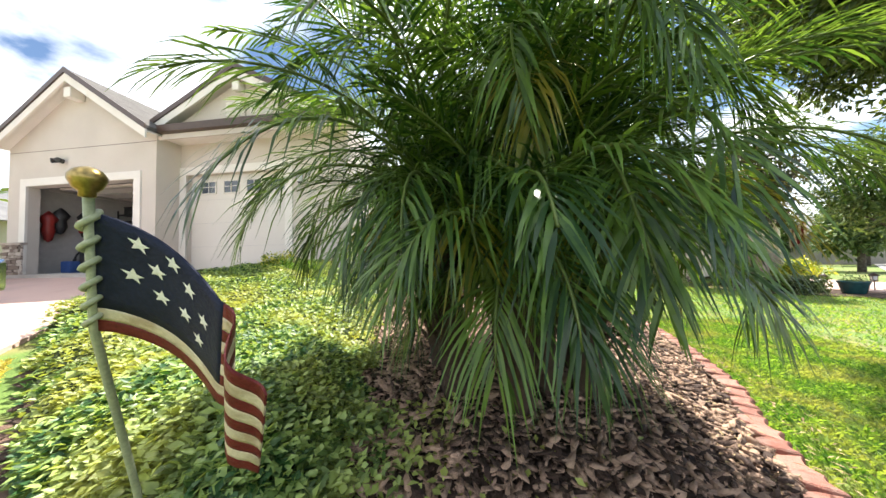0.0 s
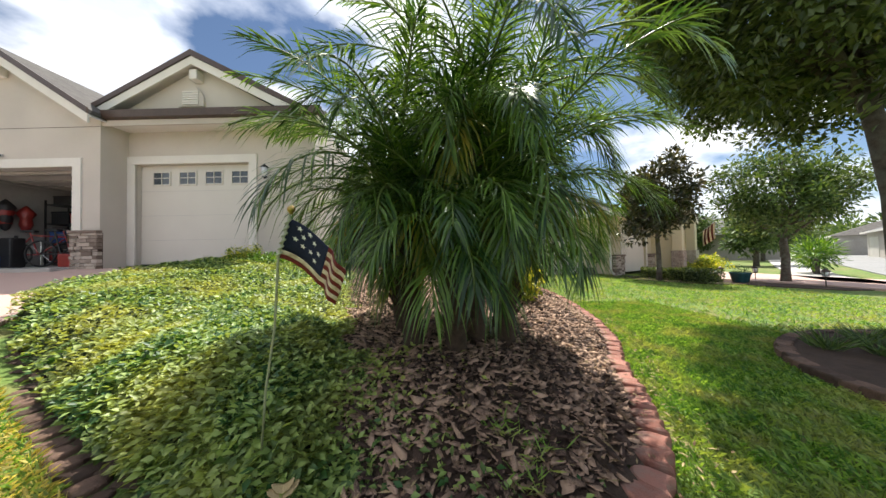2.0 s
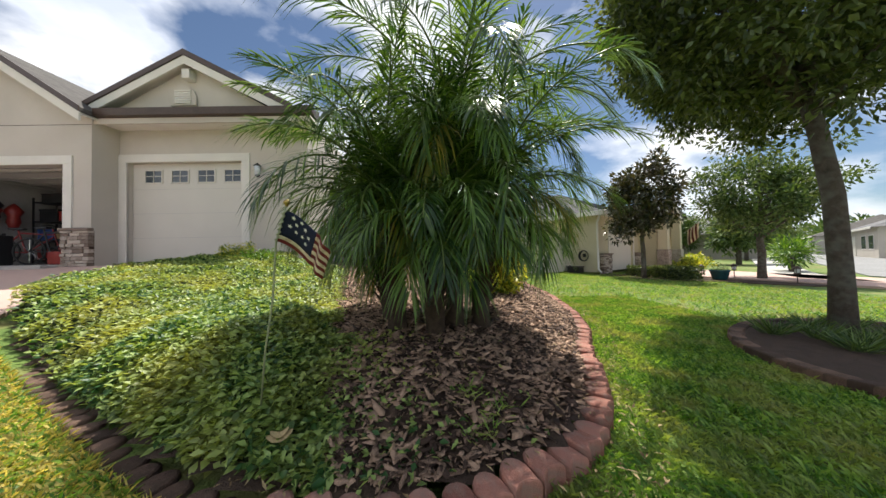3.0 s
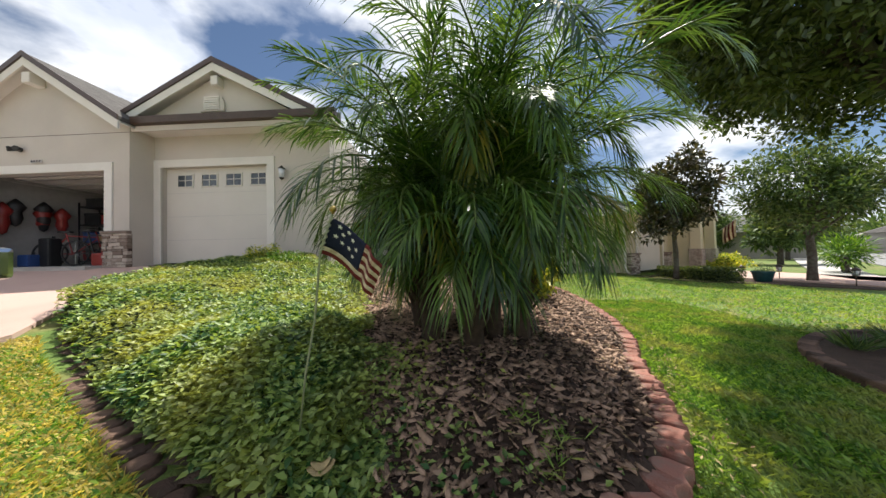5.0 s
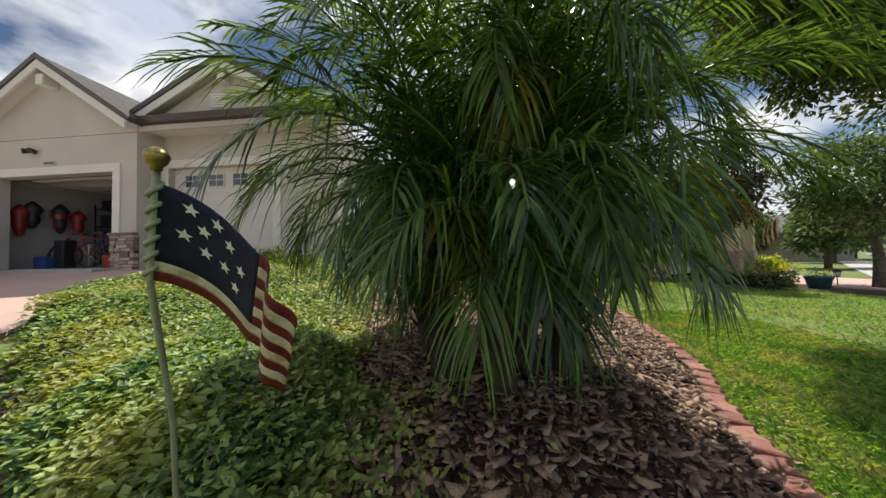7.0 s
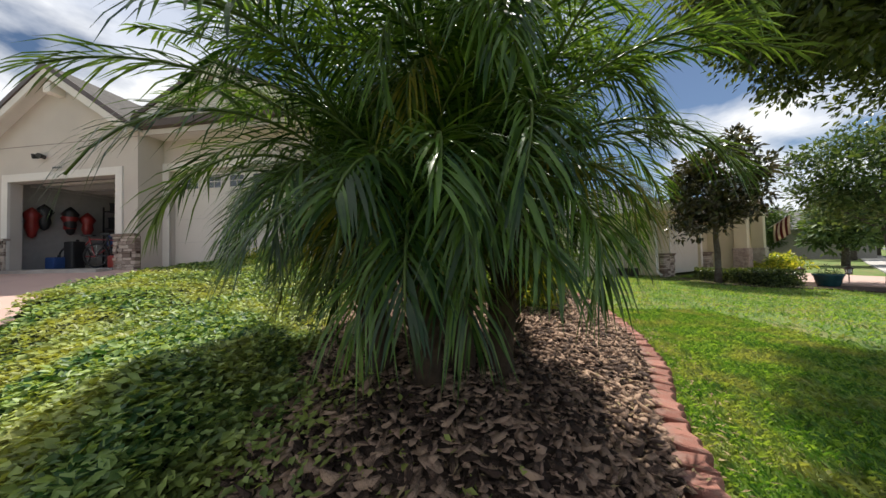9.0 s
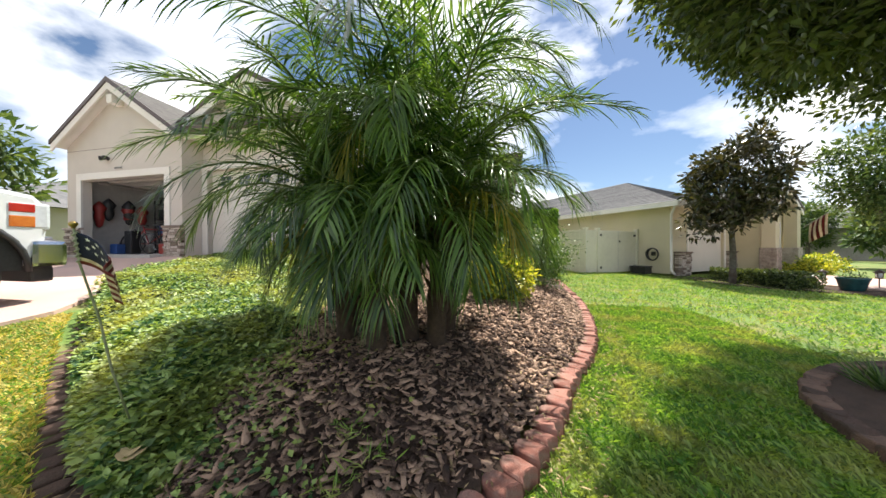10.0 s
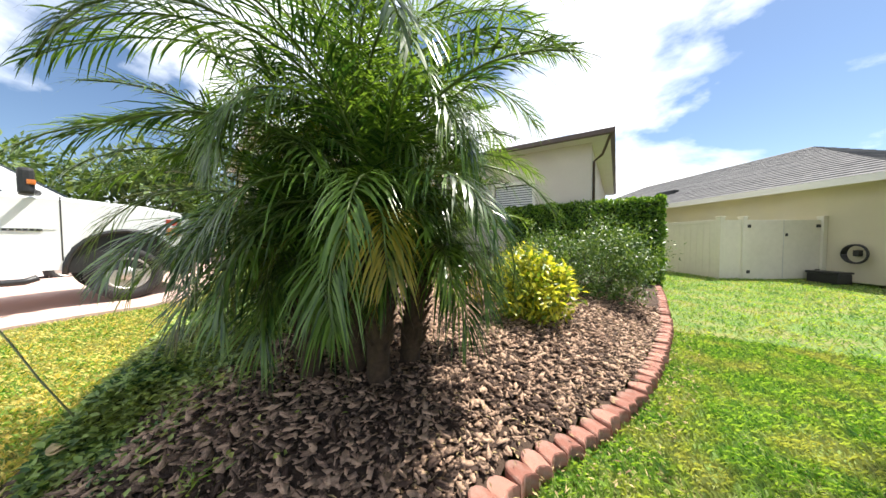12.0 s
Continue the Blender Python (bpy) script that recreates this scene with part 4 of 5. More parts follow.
# garage interior
bm = boxed(GX0 + 0.2, GX1 - 0.2, GY + 0.2, 11.5, F - 0.15, F)
part("floor", bm, CONCRETE, house)
part("threshold", boxed(OX0, OX1, GY - 0.35, GY + 0.2, F - 0.15, F - 0.005), CONCRETE, house)
part("inner_wall", boxed(GX0 + 0.2, GX0 + 0.22, GY + 0.2, 11.5, F, 3.4), DRYWALL, house)
part("inner_wall", boxed(GX1 - 0.22, GX1 - 0.2, GY + 0.2, 11.5, F, 3.4), DRYWALL, house)
part("inner_wall", boxed(GX0 + 0.2, GX1 - 0.2, 11.48, 11.5, F, 3.4), DRYWALL, house)
part("inner_ceiling", boxed(GX0 + 0.2, GX1 - 0.2, GY + 0.2, 11.5, 3.4, 3.45), DRYWALL, house)
up_door = part("open_door", boxed(OX0, OX1, 5.6, 7.9, 2.98, 3.03, 0.01), DOORPAINT, house, "raised garage door under the ceiling")
for i in range(5):
    part("rib", boxed(OX0, OX1, 5.65 + i * 0.53, 5.70 + i * 0.53, 2.94, 2.98), ALLOY, up_door)
for x in (OX0 + 0.04, OX1 - 0.04):
    part("track", boxed(x - 0.02, x + 0.02, 5.4, 8.5, 2.90, 2.94), ALLOY, house)

# right garage
DX0, DX1, DY = -7.27, -4.56, 5.62
part("wall", boxed(GX1, DX0, DY, DY + 0.2, 0.4, 4.12), STUCCO, house)
part("wall", boxed(DX1, -3.0, DY, DY + 0.2, 0.4, 4.12), STUCCO, house)
part("wall", boxed(DX0, DX1, DY, DY + 0.2, 3.13, 4.12), STUCCO, house)
opening_trim(house, DX0, DX1, F, 3.13, DY, 0.19)
gdoor = part("garage_door", boxed(DX0, DX1, DY + 0.12, DY + 0.17, F, 3.13), DOORPAINT, house, "closed flat cream garage door with four small panes")
for i in range(4):
    x0 = -6.96 + i * 0.635
    z0, z1 = 2.68, 2.96
    frame_ = bmesh.new()
    box(frame_, x0 - 0.03, x0 + 0.41, DY + 0.10, DY + 0.12, z0 - 0.03, z0)
    box(frame_, x0 - 0.03, x0 + 0.41, DY + 0.10, DY + 0.12, z1, z1 + 0.03)
    box(frame_, x0 - 0.03, x0, DY + 0.10, DY + 0.12, z0, z1)
    box(frame_, x0 + 0.38, x0 + 0.41, DY + 0.10, DY + 0.12, z0, z1)
    box(frame_, x0 + 0.182, x0 + 0.198, DY + 0.105, DY + 0.118, z0, z1)
    box(frame_, x0, x0 + 0.38, DY + 0.105, DY + 0.118, z0 + 0.145, z0 + 0.16)
    wf = part("window_frame", frame_, DOORPAINT, gdoor)
    part("pane", boxed(x0, x0 + 0.38, DY + 0.114, DY + 0.119, z0, z1), WINDOW, wf)
for i in range(1, 4):
    part("panel_joint", boxed(DX0, DX1, DY + 0.117, DY + 0.12, F + 0.59 * i, F + 0.59 * i + 0.006), DRYWALL, gdoor)
part("door_seal", boxed(DX0, DX1, DY + 0.105, DY + 0.17, F - 0.02, F + 0.025), RUBBER, gdoor)
part("gable", prism([(-8.0, 4.05), (-3.3, 4.05), (-5.65, 5.36)], DY - 0.1, DY + 0.1), STUCCO, house)
gable_roof(house, -5.65, 2.45, 4.20, 5.48, 5.28, 12.0)
part("bracket", boxed(-5.74, -5.56, 5.33, 5.56, 4.98, 5.2, 0.02), TRIM, house)
part("pent_roof", prism([(5.12, 4.03), (5.60, 4.03), (5.60, 4.28), (5.12, 4.12)], -7.43, -2.7, "x"), SHINGLE_DARK, house)
part("gutter", prism([(5.02, 3.97), (5.12, 3.95), (5.12, 4.12), (5.0, 4.12)], -7.35, -2.6, "x"), GUTTER, house, "dark brown metal gutter")
part("soffit", boxed(-7.45, -2.7, 5.16, 5.62, 3.90, 3.96), TRIM, house)
part("fascia", boxed(-7.45, -2.7, 5.12, 5.16, 3.83, 4.03), STUCCO, house)
vent = part("gable_vent", prism([(-6.12, 4.42), (-5.52, 4.42), (-5.52, 4.62), (-5.58, 4.76), (-5.70, 4.86), (-5.82, 4.89), (-5.94, 4.86), (-6.06, 4.76), (-6.12, 4.62)], DY - 0.15, DY - 0.095), STUCCO, house, "arched louvred gable vent")
for i in range(6):
    part("louvre", boxed(-6.01, -5.63, DY - 0.175, DY - 0.15, 4.46 + i * 0.055, 4.50 + i * 0.055, 0.006), TRIM, vent)
# wall lantern beside the right garage
lan = thing("wall_lantern", "black carriage lantern on the stucco wall", "wall lantern", (-4.12, DY, 2.85))
part("bracket", cyl(bmesh.new(), (0, 0, 0.14), (0, -0.12, 0.16), 0.012), IRON, lan)
part("cap", lathe([(0.001, 0.20), (0.02, 0.18), (0.085, 0.12), (0.08, 0.11)], 8), IRON, lan).matrix_local = pose(0, -0.12, 0)
part("glass", lathe([(0.055, -0.10), (0.07, 0.11)], 8), CLEAR_LENS, lan).matrix_local = pose(0, -0.12, 0)
part("base", lathe([(0.001, -0.16), (0.03, -0.13), (0.062, -0.10), (0.001, -0.09)], 8), IRON, lan).matrix_local = pose(0, -0.12, 0)

# main block behind the bed
MX1, MY, MH = 1.02, 8.5, 3.68
part("wall", boxed(-3.2, -3.0, 5.84, MY, 0.2, 4.12), STUCCO, house)
part("wall", boxed(-3.0, -1.75, MY, MY + 0.2, -0.1, MH), STUCCO, house)
part("wall", boxed(-0.55, MX1, MY, MY + 0.2, -0.1, MH), STUCCO, house)
part("wall", boxed(-1.75, -0.55, MY, MY + 0.2, -0.1, 1.55), STUCCO, house)
part("wall", boxed(-1.75, -0.55, MY, MY + 0.2, 2.75, MH), STUCCO, house)
part("wall", boxed(MX1 - 0.2, MX1, MY + 0.2, 19, -0.1, MH), STUCCO, house)
part("wall", boxed(GX0, MX1, 18.8, 19, 0.0, MH), STUCCO, house)
win = part("window", boxed(-1.75, -0.55, MY + 0.10, MY + 0.12, 1.55, 2.75), WINDOW, house)
opening_trim(win, -1.75, -0.55, 1.55, 2.75, MY, 0.10, 0.025)
for i in range(16):
    part("blind_slat", boxed(-1.73, -0.57, MY + 0.07, MY + 0.095, 1.58 + i * 0.073, 1.625 + i * 0.073), BLIND, win)
bm = bmesh.new()
e, lo, hi = 0.45, MH + 0.02, MH + 1.25
q = [bm.verts.new(p) for p in ((-8.0, MY - e, lo), (MX1 + e, MY - e, lo), (MX1 + e, 19 + e, lo), (-8.0, 19 + e, lo), (-8.0, 13.7, hi), (MX1 + e - 5.2, 13.7, hi))]
for f in ((0, 1, 5, 4), (1, 2, 5), (2, 3, 4, 5), (0, 4, 3), (3, 2, 1, 0)):
    bm.faces.new([q[i] for i in f])
part("roof", bm, SHINGLE_DARK, house)
part("soffit", boxed(-3.0, MX1 + e - 0.02, MY - e + 0.02, MY, MH - 0.02, MH + 0.015), TRIM, house)
part("soffit", boxed(MX1, MX1 + e - 0.02, MY, 19, MH - 0.02, MH + 0.015), TRIM, house)
part("gutter", boxed(-3.0, MX1 + e, MY - e - 0.09, MY - e + 0.02, MH - 0.02, MH + 0.11, 0.012), GUTTER, house, "dark brown metal gutter")
part("gutter", boxed(MX1 + e - 0.02, MX1 + e + 0.09, MY - e - 0.09, 19, MH - 0.02, MH + 0.11, 0.012), GUTTER, house, "dark brown metal gutter")
part("downspout", tube([(MX1 + e, MY - e + 0.05, MH), (MX1 + 0.25, MY + 0.1, MH - 0.35), (MX1 + 0.05, MY + 0.15, MH - 0.5), (MX1 + 0.05, MY + 0.15, 0)], [0.035] * 4, 8), GUTTER, house)

# ---- what stands in the open garage ----
shelf = thing("storage_shelf", "black wire shelf full of boxes and tools in the garage", "shelf", (-10.75, 7.15, F))
for z in (0.1, 0.65, 1.2, 1.75):
    part("board", boxed(-0.65, 0.45, -0.25, 0.25, z, z + 0.03), BLACK, shelf)
for x in (-0.65, 0.42):
    for y in (-0.25, 0.22):
        part("post", boxed(x, x + 0.03, y, y + 0.03, 0, 1.9), BLACK, shelf)
for i, (x, z, w, h, m) in enumerate(((-0.6, 0.13, 0.35, 0.3, RED_PAINT), (-0.2, 0.13, 0.4, 0.35, BLACK), (-0.6, 0.68, 0.45, 0.32, BLUE_BIN), (-0.1, 0.68, 0.4, 0.25, WOOD), (-0.55, 1.23, 0.5, 0.35, BLACK), (0.0, 1.23, 0.38, 0.28, RED_PAINT), (-0.5, 1.78, 0.7, 0.25, BLACK))):
    b = thing("storage_box", ("red", "black", "blue", "wooden", "black", "red", "black")[i] + " storage box on the garage shelf", "box", (-10.75 + x, 6.97, F + z))
    part("body", boxed(0, w, 0, 0.36, 0, h * 0.85, 0.015), m, b)
    part("lid", boxed(-0.01, w + 0.01, -0.01, 0.37, h * 0.85, h, 0.01), m, b)
bench = thing("workbench", "cluttered wooden workbench along the garage wall", "workbench", (-11.15, 9.4, F))
part("top", boxed(-0.45, 0.6, -1.0, 1.0, 0.86, 0.92, 0.008), WOOD, bench)
for x in (-0.42, 0.52):
    for y in (-0.95, 0.88):
        part("leg", boxed(x, x + 0.08, y, y + 0.08, 0, 0.86), WOOD, bench)
part("shelf", boxed(-0.42, 0.55, -0.9, 0.9, 0.25, 0.29), WOOD, bench)
for i in range(5):
    t = thing("kayak_bag", "red bundle hanging on the garage wall", "bag", (-11.45 + 0.02 * i, 5.55 + (0.24, 0.20, 0.33, 0.22, 0.25)[i] * i, F + 1.25 + 0.12 * (i % 2)))
    part("body", lathe([(0.001, -0.42 + 0.1 * (i % 3)), (0.07, -0.36 + 0.1 * (i % 3)), (0.12, -0.1), (0.10, 0.06), (0.17, 0.2), (0.09, 0.33), (0.03, 0.4), (0.001, 0.42)], 12), RED_PAINT if i % 2 == 0 else BLACK, t)


def bicycle(at, turn, paint, label):
    b = thing("bicycle", label, "bicycle", at, turn)
    for x in (-0.5, 0.5):
        w = part("wheel", bmesh.new(), RUBBER, b)
        ring = [(x + 0.32 * math.cos(a), 0, 0.34 + 0.32 * math.sin(a)) for a in np.linspace(0, 2 * math.pi, 25)]
        bm2 = tube(ring, [0.022] * 25, 6)
        bm2.to_mesh(w.data)
        bm2.free()
        sp = bmesh.new()
        for i in range(8):
            a = i * math.pi / 4
            cyl(sp, (x, 0, 0.34), (x + 0.31 * math.cos(a), 0, 0.34 + 0.31 * math.sin(a)), 0.003, seg=4)
        part("spoke", sp, CHROME, w)
    fr = bmesh.new()
    for p, q in (((-0.5, 0, 0.34), (-0.08, 0, 0.32)), ((-0.08, 0, 0.32), (0.38, 0, 0.72)), ((-0.2, 0, 0.82), (0.38, 0, 0.78)), ((-0.08, 0, 0.32), (-0.22, 0, 0.9)), ((-0.5, 0, 0.34), (-0.2, 0, 0.78)), ((0.5, 0, 0.34), (0.36, 0, 0.95))):
        cyl(fr, p, q, 0.017, seg=8)
    part("frame", fr, paint, b)
    part("saddle", boxed(-0.35, -0.1, -0.07, 0.07, 0.9, 0.95, 0.02), BLACK, b)
    part("handlebar", tube([(0.34, -0.28, 1.0), (0.38, -0.1, 1.02), (0.38, 0.1, 1.02), (0.34, 0.28, 1.0)], [0.013] * 4, 6), BLACK, b)


bicycle((-10.45, 6.25, F), 25, RED_PAINT, "red bicycle standing in the open garage")
bicycle((-9.65, 6.1, F), 10, BLACK, "black bicycle standing in the open garage")
for i, (x, y, m, nm) in enumerate(((-9.0, 5.75, RED_PAINT, "red"), (-8.65, 5.9, RED_PAINT, "red"), (-11.1, 5.8, BLUE_BIN, "blue"), (-9.35, 6.75, BLACK, "black"), (-10.85, 6.0, BLACK, "black"))):
    t = thing("fuel_can" if i < 2 else "tub", nm + " plastic container on the garage floor", "container", (x, y, F))
    part("body", boxed(-0.16, 0.16, -0.13, 0.13, 0, 0.32 if i < 3 else 0.75, 0.04), m, t)
    part("cap", cyl(bmesh.new(), (0.08, 0, 0.3 if i < 3 else 0.74), (0.10, 0, 0.38 if i < 3 else 0.8), 0.03), BLACK, t)


# ---- vehicles ----
def wheel(parent, x, y, z, r, width, face, holes=8):
    w = part("wheel", lathe([(r * 0.60, -width / 2), (r * 0.92, -width / 2), (r, -width * 0.36), (r, width * 0.36), (r * 0.92, width / 2), (r * 0.62, width / 2), (r * 0.60, width * 0.3)], 40), RUBBER, parent, "black tyre")
    w.matrix_local = pose(x, y, z, 0, 90 * face, 0)
    rim = part("rim", lathe([(r * 0.62, width * 0.42), (r * 0.60, width * 0.50), (r * 0.55, width * 0.47), (r * 0.50, width * 0.30), (r * 0.46, width * 0.28), (r * 0.30, width * 0.36), (r * 0.20, width * 0.46), (r * 0.16, width * 0.52), (0.002, width * 0.53)], 40), ALLOY, w, "alloy rim")
    bm = bmesh.new()
    for i in range(holes):
        a = 2 * math.pi * i / holes
        cyl(bm, (r * 0.41 * math.cos(a), r * 0.41 * math.sin(a), width * 0.22), (r * 0.41 * math.cos(a), r * 0.41 * math.sin(a), width * 0.347), r * 0.075, seg=12)
    part("vent_hole", bm, BLACK, rim)
    bm = bmesh.new()
    for i in range(8):
        a = 2 * math.pi * (i + 0.5) / 8
        cyl(bm, (r * 0.24 * math.cos(a), r * 0.24 * math.sin(a), width * 0.36), (r * 0.24 * math.cos(a), r * 0.24 * math.sin(a), width * 0.50), r * 0.03, seg=6)
    part("lug_nut", bm, CHROME, rim)
    return w


def arch(cy, r, z, n=12):
    return [(cy + r * math.cos(a), z + r * math.sin(a)) for a in np.linspace(math.pi, 0, n)]


TG = float(gz(-4.5, 1.0)) + 0.025
truck = thing("pickup_truck", "white crew-cab pickup truck with chrome bumper parked on the driveway", "pickup truck", (-4.5, 0.95, TG))
R = 0.39
low = 0.50
side = [(-5.2, low)] + [(-4.25, low)] + [(a, max(b, low)) for a, b in arch(-3.75, 0.52, R + 0.06)] + [(-3.2, low), (-0.53, low)] + [(a, max(b, low)) for a, b in arch(0, 0.54, R + 0.08)] + [(0.56, low), (0.66, 0.62), (0.70, 0.95), (0.70, 1.20), (0.60, 1.33), (0.2, 1.40), (-0.35, 1.44), (-0.6, 1.46), (-3.0, 1.46), (-3.0, 1.42), (-5.2, 1.42)]
bm = prism(side, -2.0, 0.0, "x")
bmesh.ops.bevel(bm, geom=[e_ for e_ in bm.edges if abs(e_.verts[0].co.x - e_.verts[1].co.x) < 1e-4 and min(e_.verts[0].co.z, e_.verts[1].co.z) > 0.6], offset=0.045, segments=3, affect="EDGES")
body = part("body", bm, WHITE_PAINT, truck)
cab = [(-0.42, 1.40), (-1.15, 1.93), (-1.5, 1.99), (-2.6, 1.98), (-2.95, 1.88), (-3.0, 1.40)]
bm = prism(cab, -1.86, -0.14, "x")
bmesh.ops.bevel(bm, geom=bm.edges[:], offset=0.05, segments=3, affect="EDGES")
part("cab", bm, WHITE_PAINT, truck)
for o in ([(-0.95, 1.48), (-1.28, 1.85), (-1.75, 1.89), (-1.75, 1.48)], [(-1.87, 1.48), (-1.87, 1.89), (-2.55, 1.87), (-2.8, 1.78), (-2.85, 1.48)]):
    part("side_window", prism(o, -0.142, -0.128, "x"), CARGLASS, truck)
part("windscreen", prism([(-0.50, 1.475), (-0.48, 1.49), (-1.10, 1.925), (-1.14, 1.915)], -1.75, -0.25, "x"), CARGLASS, truck)
for cy_ in (0.0, -3.75):
    part("wheel_well", boxed(-0.4, -0.03, cy_ - 0.52, cy_ + 0.52, 0.45, R + 0.62), BLACK, truck)
for cy_ in (0.0, -3.75):
    arc = [(0.004, cy_ + 0.55 * math.cos(a), R + 0.08 + 0.55 * math.sin(a)) for a in np.linspace(math.pi * 1.02, -0.02 * math.pi, 15)]
    part("arch_moulding", tube(arc, [0.028] * 15, 6), BLACK, truck)
    wheel(truck, -0.14, cy_, R, R, 0.26, 1)
    wheel(truck, -1.86, cy_, R, R, 0.26, -1)
for y in (-0.56, -1.80, -2.95):
    part("door_seam", boxed(-0.002, 0.0025, y - 0.006, y + 0.006, 0.62, 1.45), RUBBER, truck)
part("crease", boxed(-0.01, 0.006, -2.95, -0.6, 1.02, 1.05, 0.004), WHITE_PAINT, truck)
for y in (-1.62, -2.78):
    part("door_handle", boxed(0.0, 0.035, y, y + 0.18, 1.22, 1.26, 0.01), WHITE_PAINT, truck)
part("side_step", tube([(0.05, -0.75, 0.42), (0.06, -0.85, 0.38), (0.06, -2.9, 0.38), (0.05, -3.0, 0.42)], [0.04] * 4, 8), BLACK, truck)
part("badge", boxed(0.0, 0.008, -0.98, -0.70, 1.00, 1.035), CHROME, truck)
for i in range(6):
    part("badge_bar", boxed(0.008, 0.011, -0.97 + i * 0.045, -0.94 + i * 0.045, 1.005, 1.03), BLACK, truck)
mir = part("mirror", boxed(0.10, 0.32, -0.86, -0.74, 1.42, 1.74, 0.04), BLACK, truck, "black towing mirror with amber lamp")
part("mirror_arm", tube([(-0.02, -0.72, 1.48), (0.12, -0.78, 1.50)], [0.035, 0.03], 8), BLACK, truck)
part("mirror_lamp", boxed(0.20, 0.326, -0.80, -0.735, 1.54, 1.60, 0.01), AMBER, mir)
part("grille", boxed(-1.72, -0.28, 0.68, 0.725, 0.80, 1.22, 0.02), CHROME, truck)
for z in (0.90, 1.08):
    part("grille_slot", boxed(-1.66, -0.34, 0.72, 0.732, z, z + 0.09), BLACK, truck)
for x0, x1 in ((-0.30, 0.006), (-2.006, -1.70)):
    hl = part("headlamp", boxed(x0, x1, 0.40, 0.715, 0.93, 1.24, 0.03), CLEAR_LENS, truck)
    part("indicator", boxed(x0 - 0.004, x1 + 0.004, 0.42, 0.60, 0.95, 1.08, 0.01), AMBER, hl)
    part("marker", boxed(x0 - 0.004, x1 + 0.004, 0.42, 0.60, 1.12, 1.22, 0.01), RED_LENS, hl)
part("bumper", boxed(-2.03, 0.03, 0.56, 0.84, 0.48, 0.80, 0.05), CHROME, truck, "chrome front bumper")
part("air_dam", boxed(-1.9, -0.1, 0.60, 0.78, 0.30, 0.48, 0.03), BLACK, truck)

CG = float(gz(-11, 1.9)) + 0.02
car = new("sports_car")
car.matrix_world = Matrix.Translation((-10.05, 3.4, float(gz(-11, 3.4)) + 0.03)) @ pose(0, 0, 0, 9.0, 0, 0)
tagged(car, "low white sports coupe with dark wheels on the driveway", "car")
o = [(-3.55, 0.25), (-3.0, 0.22)] + [(a, max(b, 0.22)) for a, b in arch(-2.65, 0.36, 0.32)] + [(-2.2, 0.18), (-0.4, 0.18)] + [(a, max(b, 0.2)) for a, b in arch(0, 0.36, 0.32)] + [(0.55, 0.2), (0.82, 0.28), (0.86, 0.45), (0.72, 0.60), (0.2, 0.76), (-0.6, 0.88), (-1.3, 1.18), (-1.9, 1.22), (-2.7, 1.05), (-3.45, 0.92), (-3.6, 0.6)]
bm = prism(o, -1.8, 0, "x")
bmesh.ops.bevel(bm, geom=[e_ for e_ in bm.edges if abs(e_.verts[0].co.x - e_.verts[1].co.x) < 1e-4 and min(e_.verts[0].co.z, e_.verts[1].co.z) > 0.4], offset=0.09, segments=4, affect="EDGES")
part("body", bm, WHITE_PAINT, car)
part("side_window", prism([(-0.8, 0.86), (-1.35, 1.12), (-1.9, 1.15), (-2.4, 0.98), (-2.3, 0.88)], -0.03, 0.004, "x"), CARGLASS, car)
part("headlamp", boxed(-0.35, 0.004, 0.50, 0.74, 0.52, 0.60, 0.02), CLEAR_LENS, car)
part("intake", boxed(-1.5, -0.3, 0.80, 0.87, 0.26, 0.40, 0.02), BLACK, car)
part("skirt", boxed(-1.78, -0.01, -2.25, -0.38, 0.12, 0.20), BLACK, car)
bm = bmesh.new()
for cy_ in (0.0, -2.65):
    box(bm, -0.35, -0.03, cy_ - 0.35, cy_ + 0.35, 0.2, 0.66)
part("wheel_well", bm, BLACK, car)
for cy_ in (0.0, -2.65):
    wheel(car, -0.10, cy_, 0.32, 0.32, 0.22, 1, 10)
    wheel(car, -1.70, cy_, 0.32, 0.32, 0.22, -1, 10)

# ---- the neighbouring house, turned to the street's curve ----
NX, NY, NT = 7.3, 11.45, 36.0
near_house = thing("house", "cream stucco house with grey shingle hip roof and stone piers", "house", (NX, NY, -0.14), NT)
bm = boxed(0, 0.2, 0, 16, 0, 2.72)
part("wall", bm, STUCCO_SIDE, near_house)
part("wall", boxed(0.2, 1.25, 0, 0.2, 0, 2.72), STUCCO_SIDE, near_house)
part("wall", boxed(4.2, 7.6, 0, 0.2, 0, 2.72), STUCCO_SIDE, near_house)
part("wall", boxed(1.25, 4.2, 0, 0.2, 2.3, 2.72), STUCCO_SIDE, near_house)
part("wall", boxed(7.4, 7.6, 0.2, 16, 0, 2.72), STUCCO_SIDE, near_house)
part("wall", boxed(0.2, 7.4, 15.8, 16, 0, 2.72), STUCCO_SIDE, near_house)
bm = bmesh.new()
e, lo, hi = 0.45, 2.74, 4.75
q = [bm.verts.new(p) for p in ((-e, -e, lo), (7.6 + e, -e, lo), (7.6 + e, 16 + e, lo), (-e, 16 + e, lo), (3.8, 4.0, hi), (3.8, 12.0, hi))]
for f in ((0, 1, 4), (1, 2, 5, 4), (2, 3, 5), (3, 0, 4, 5), (3, 2, 1, 0)):
    bm.faces.new([q[i] for i in f])
nroof = part("roof", bm, SHINGLE, near_house)
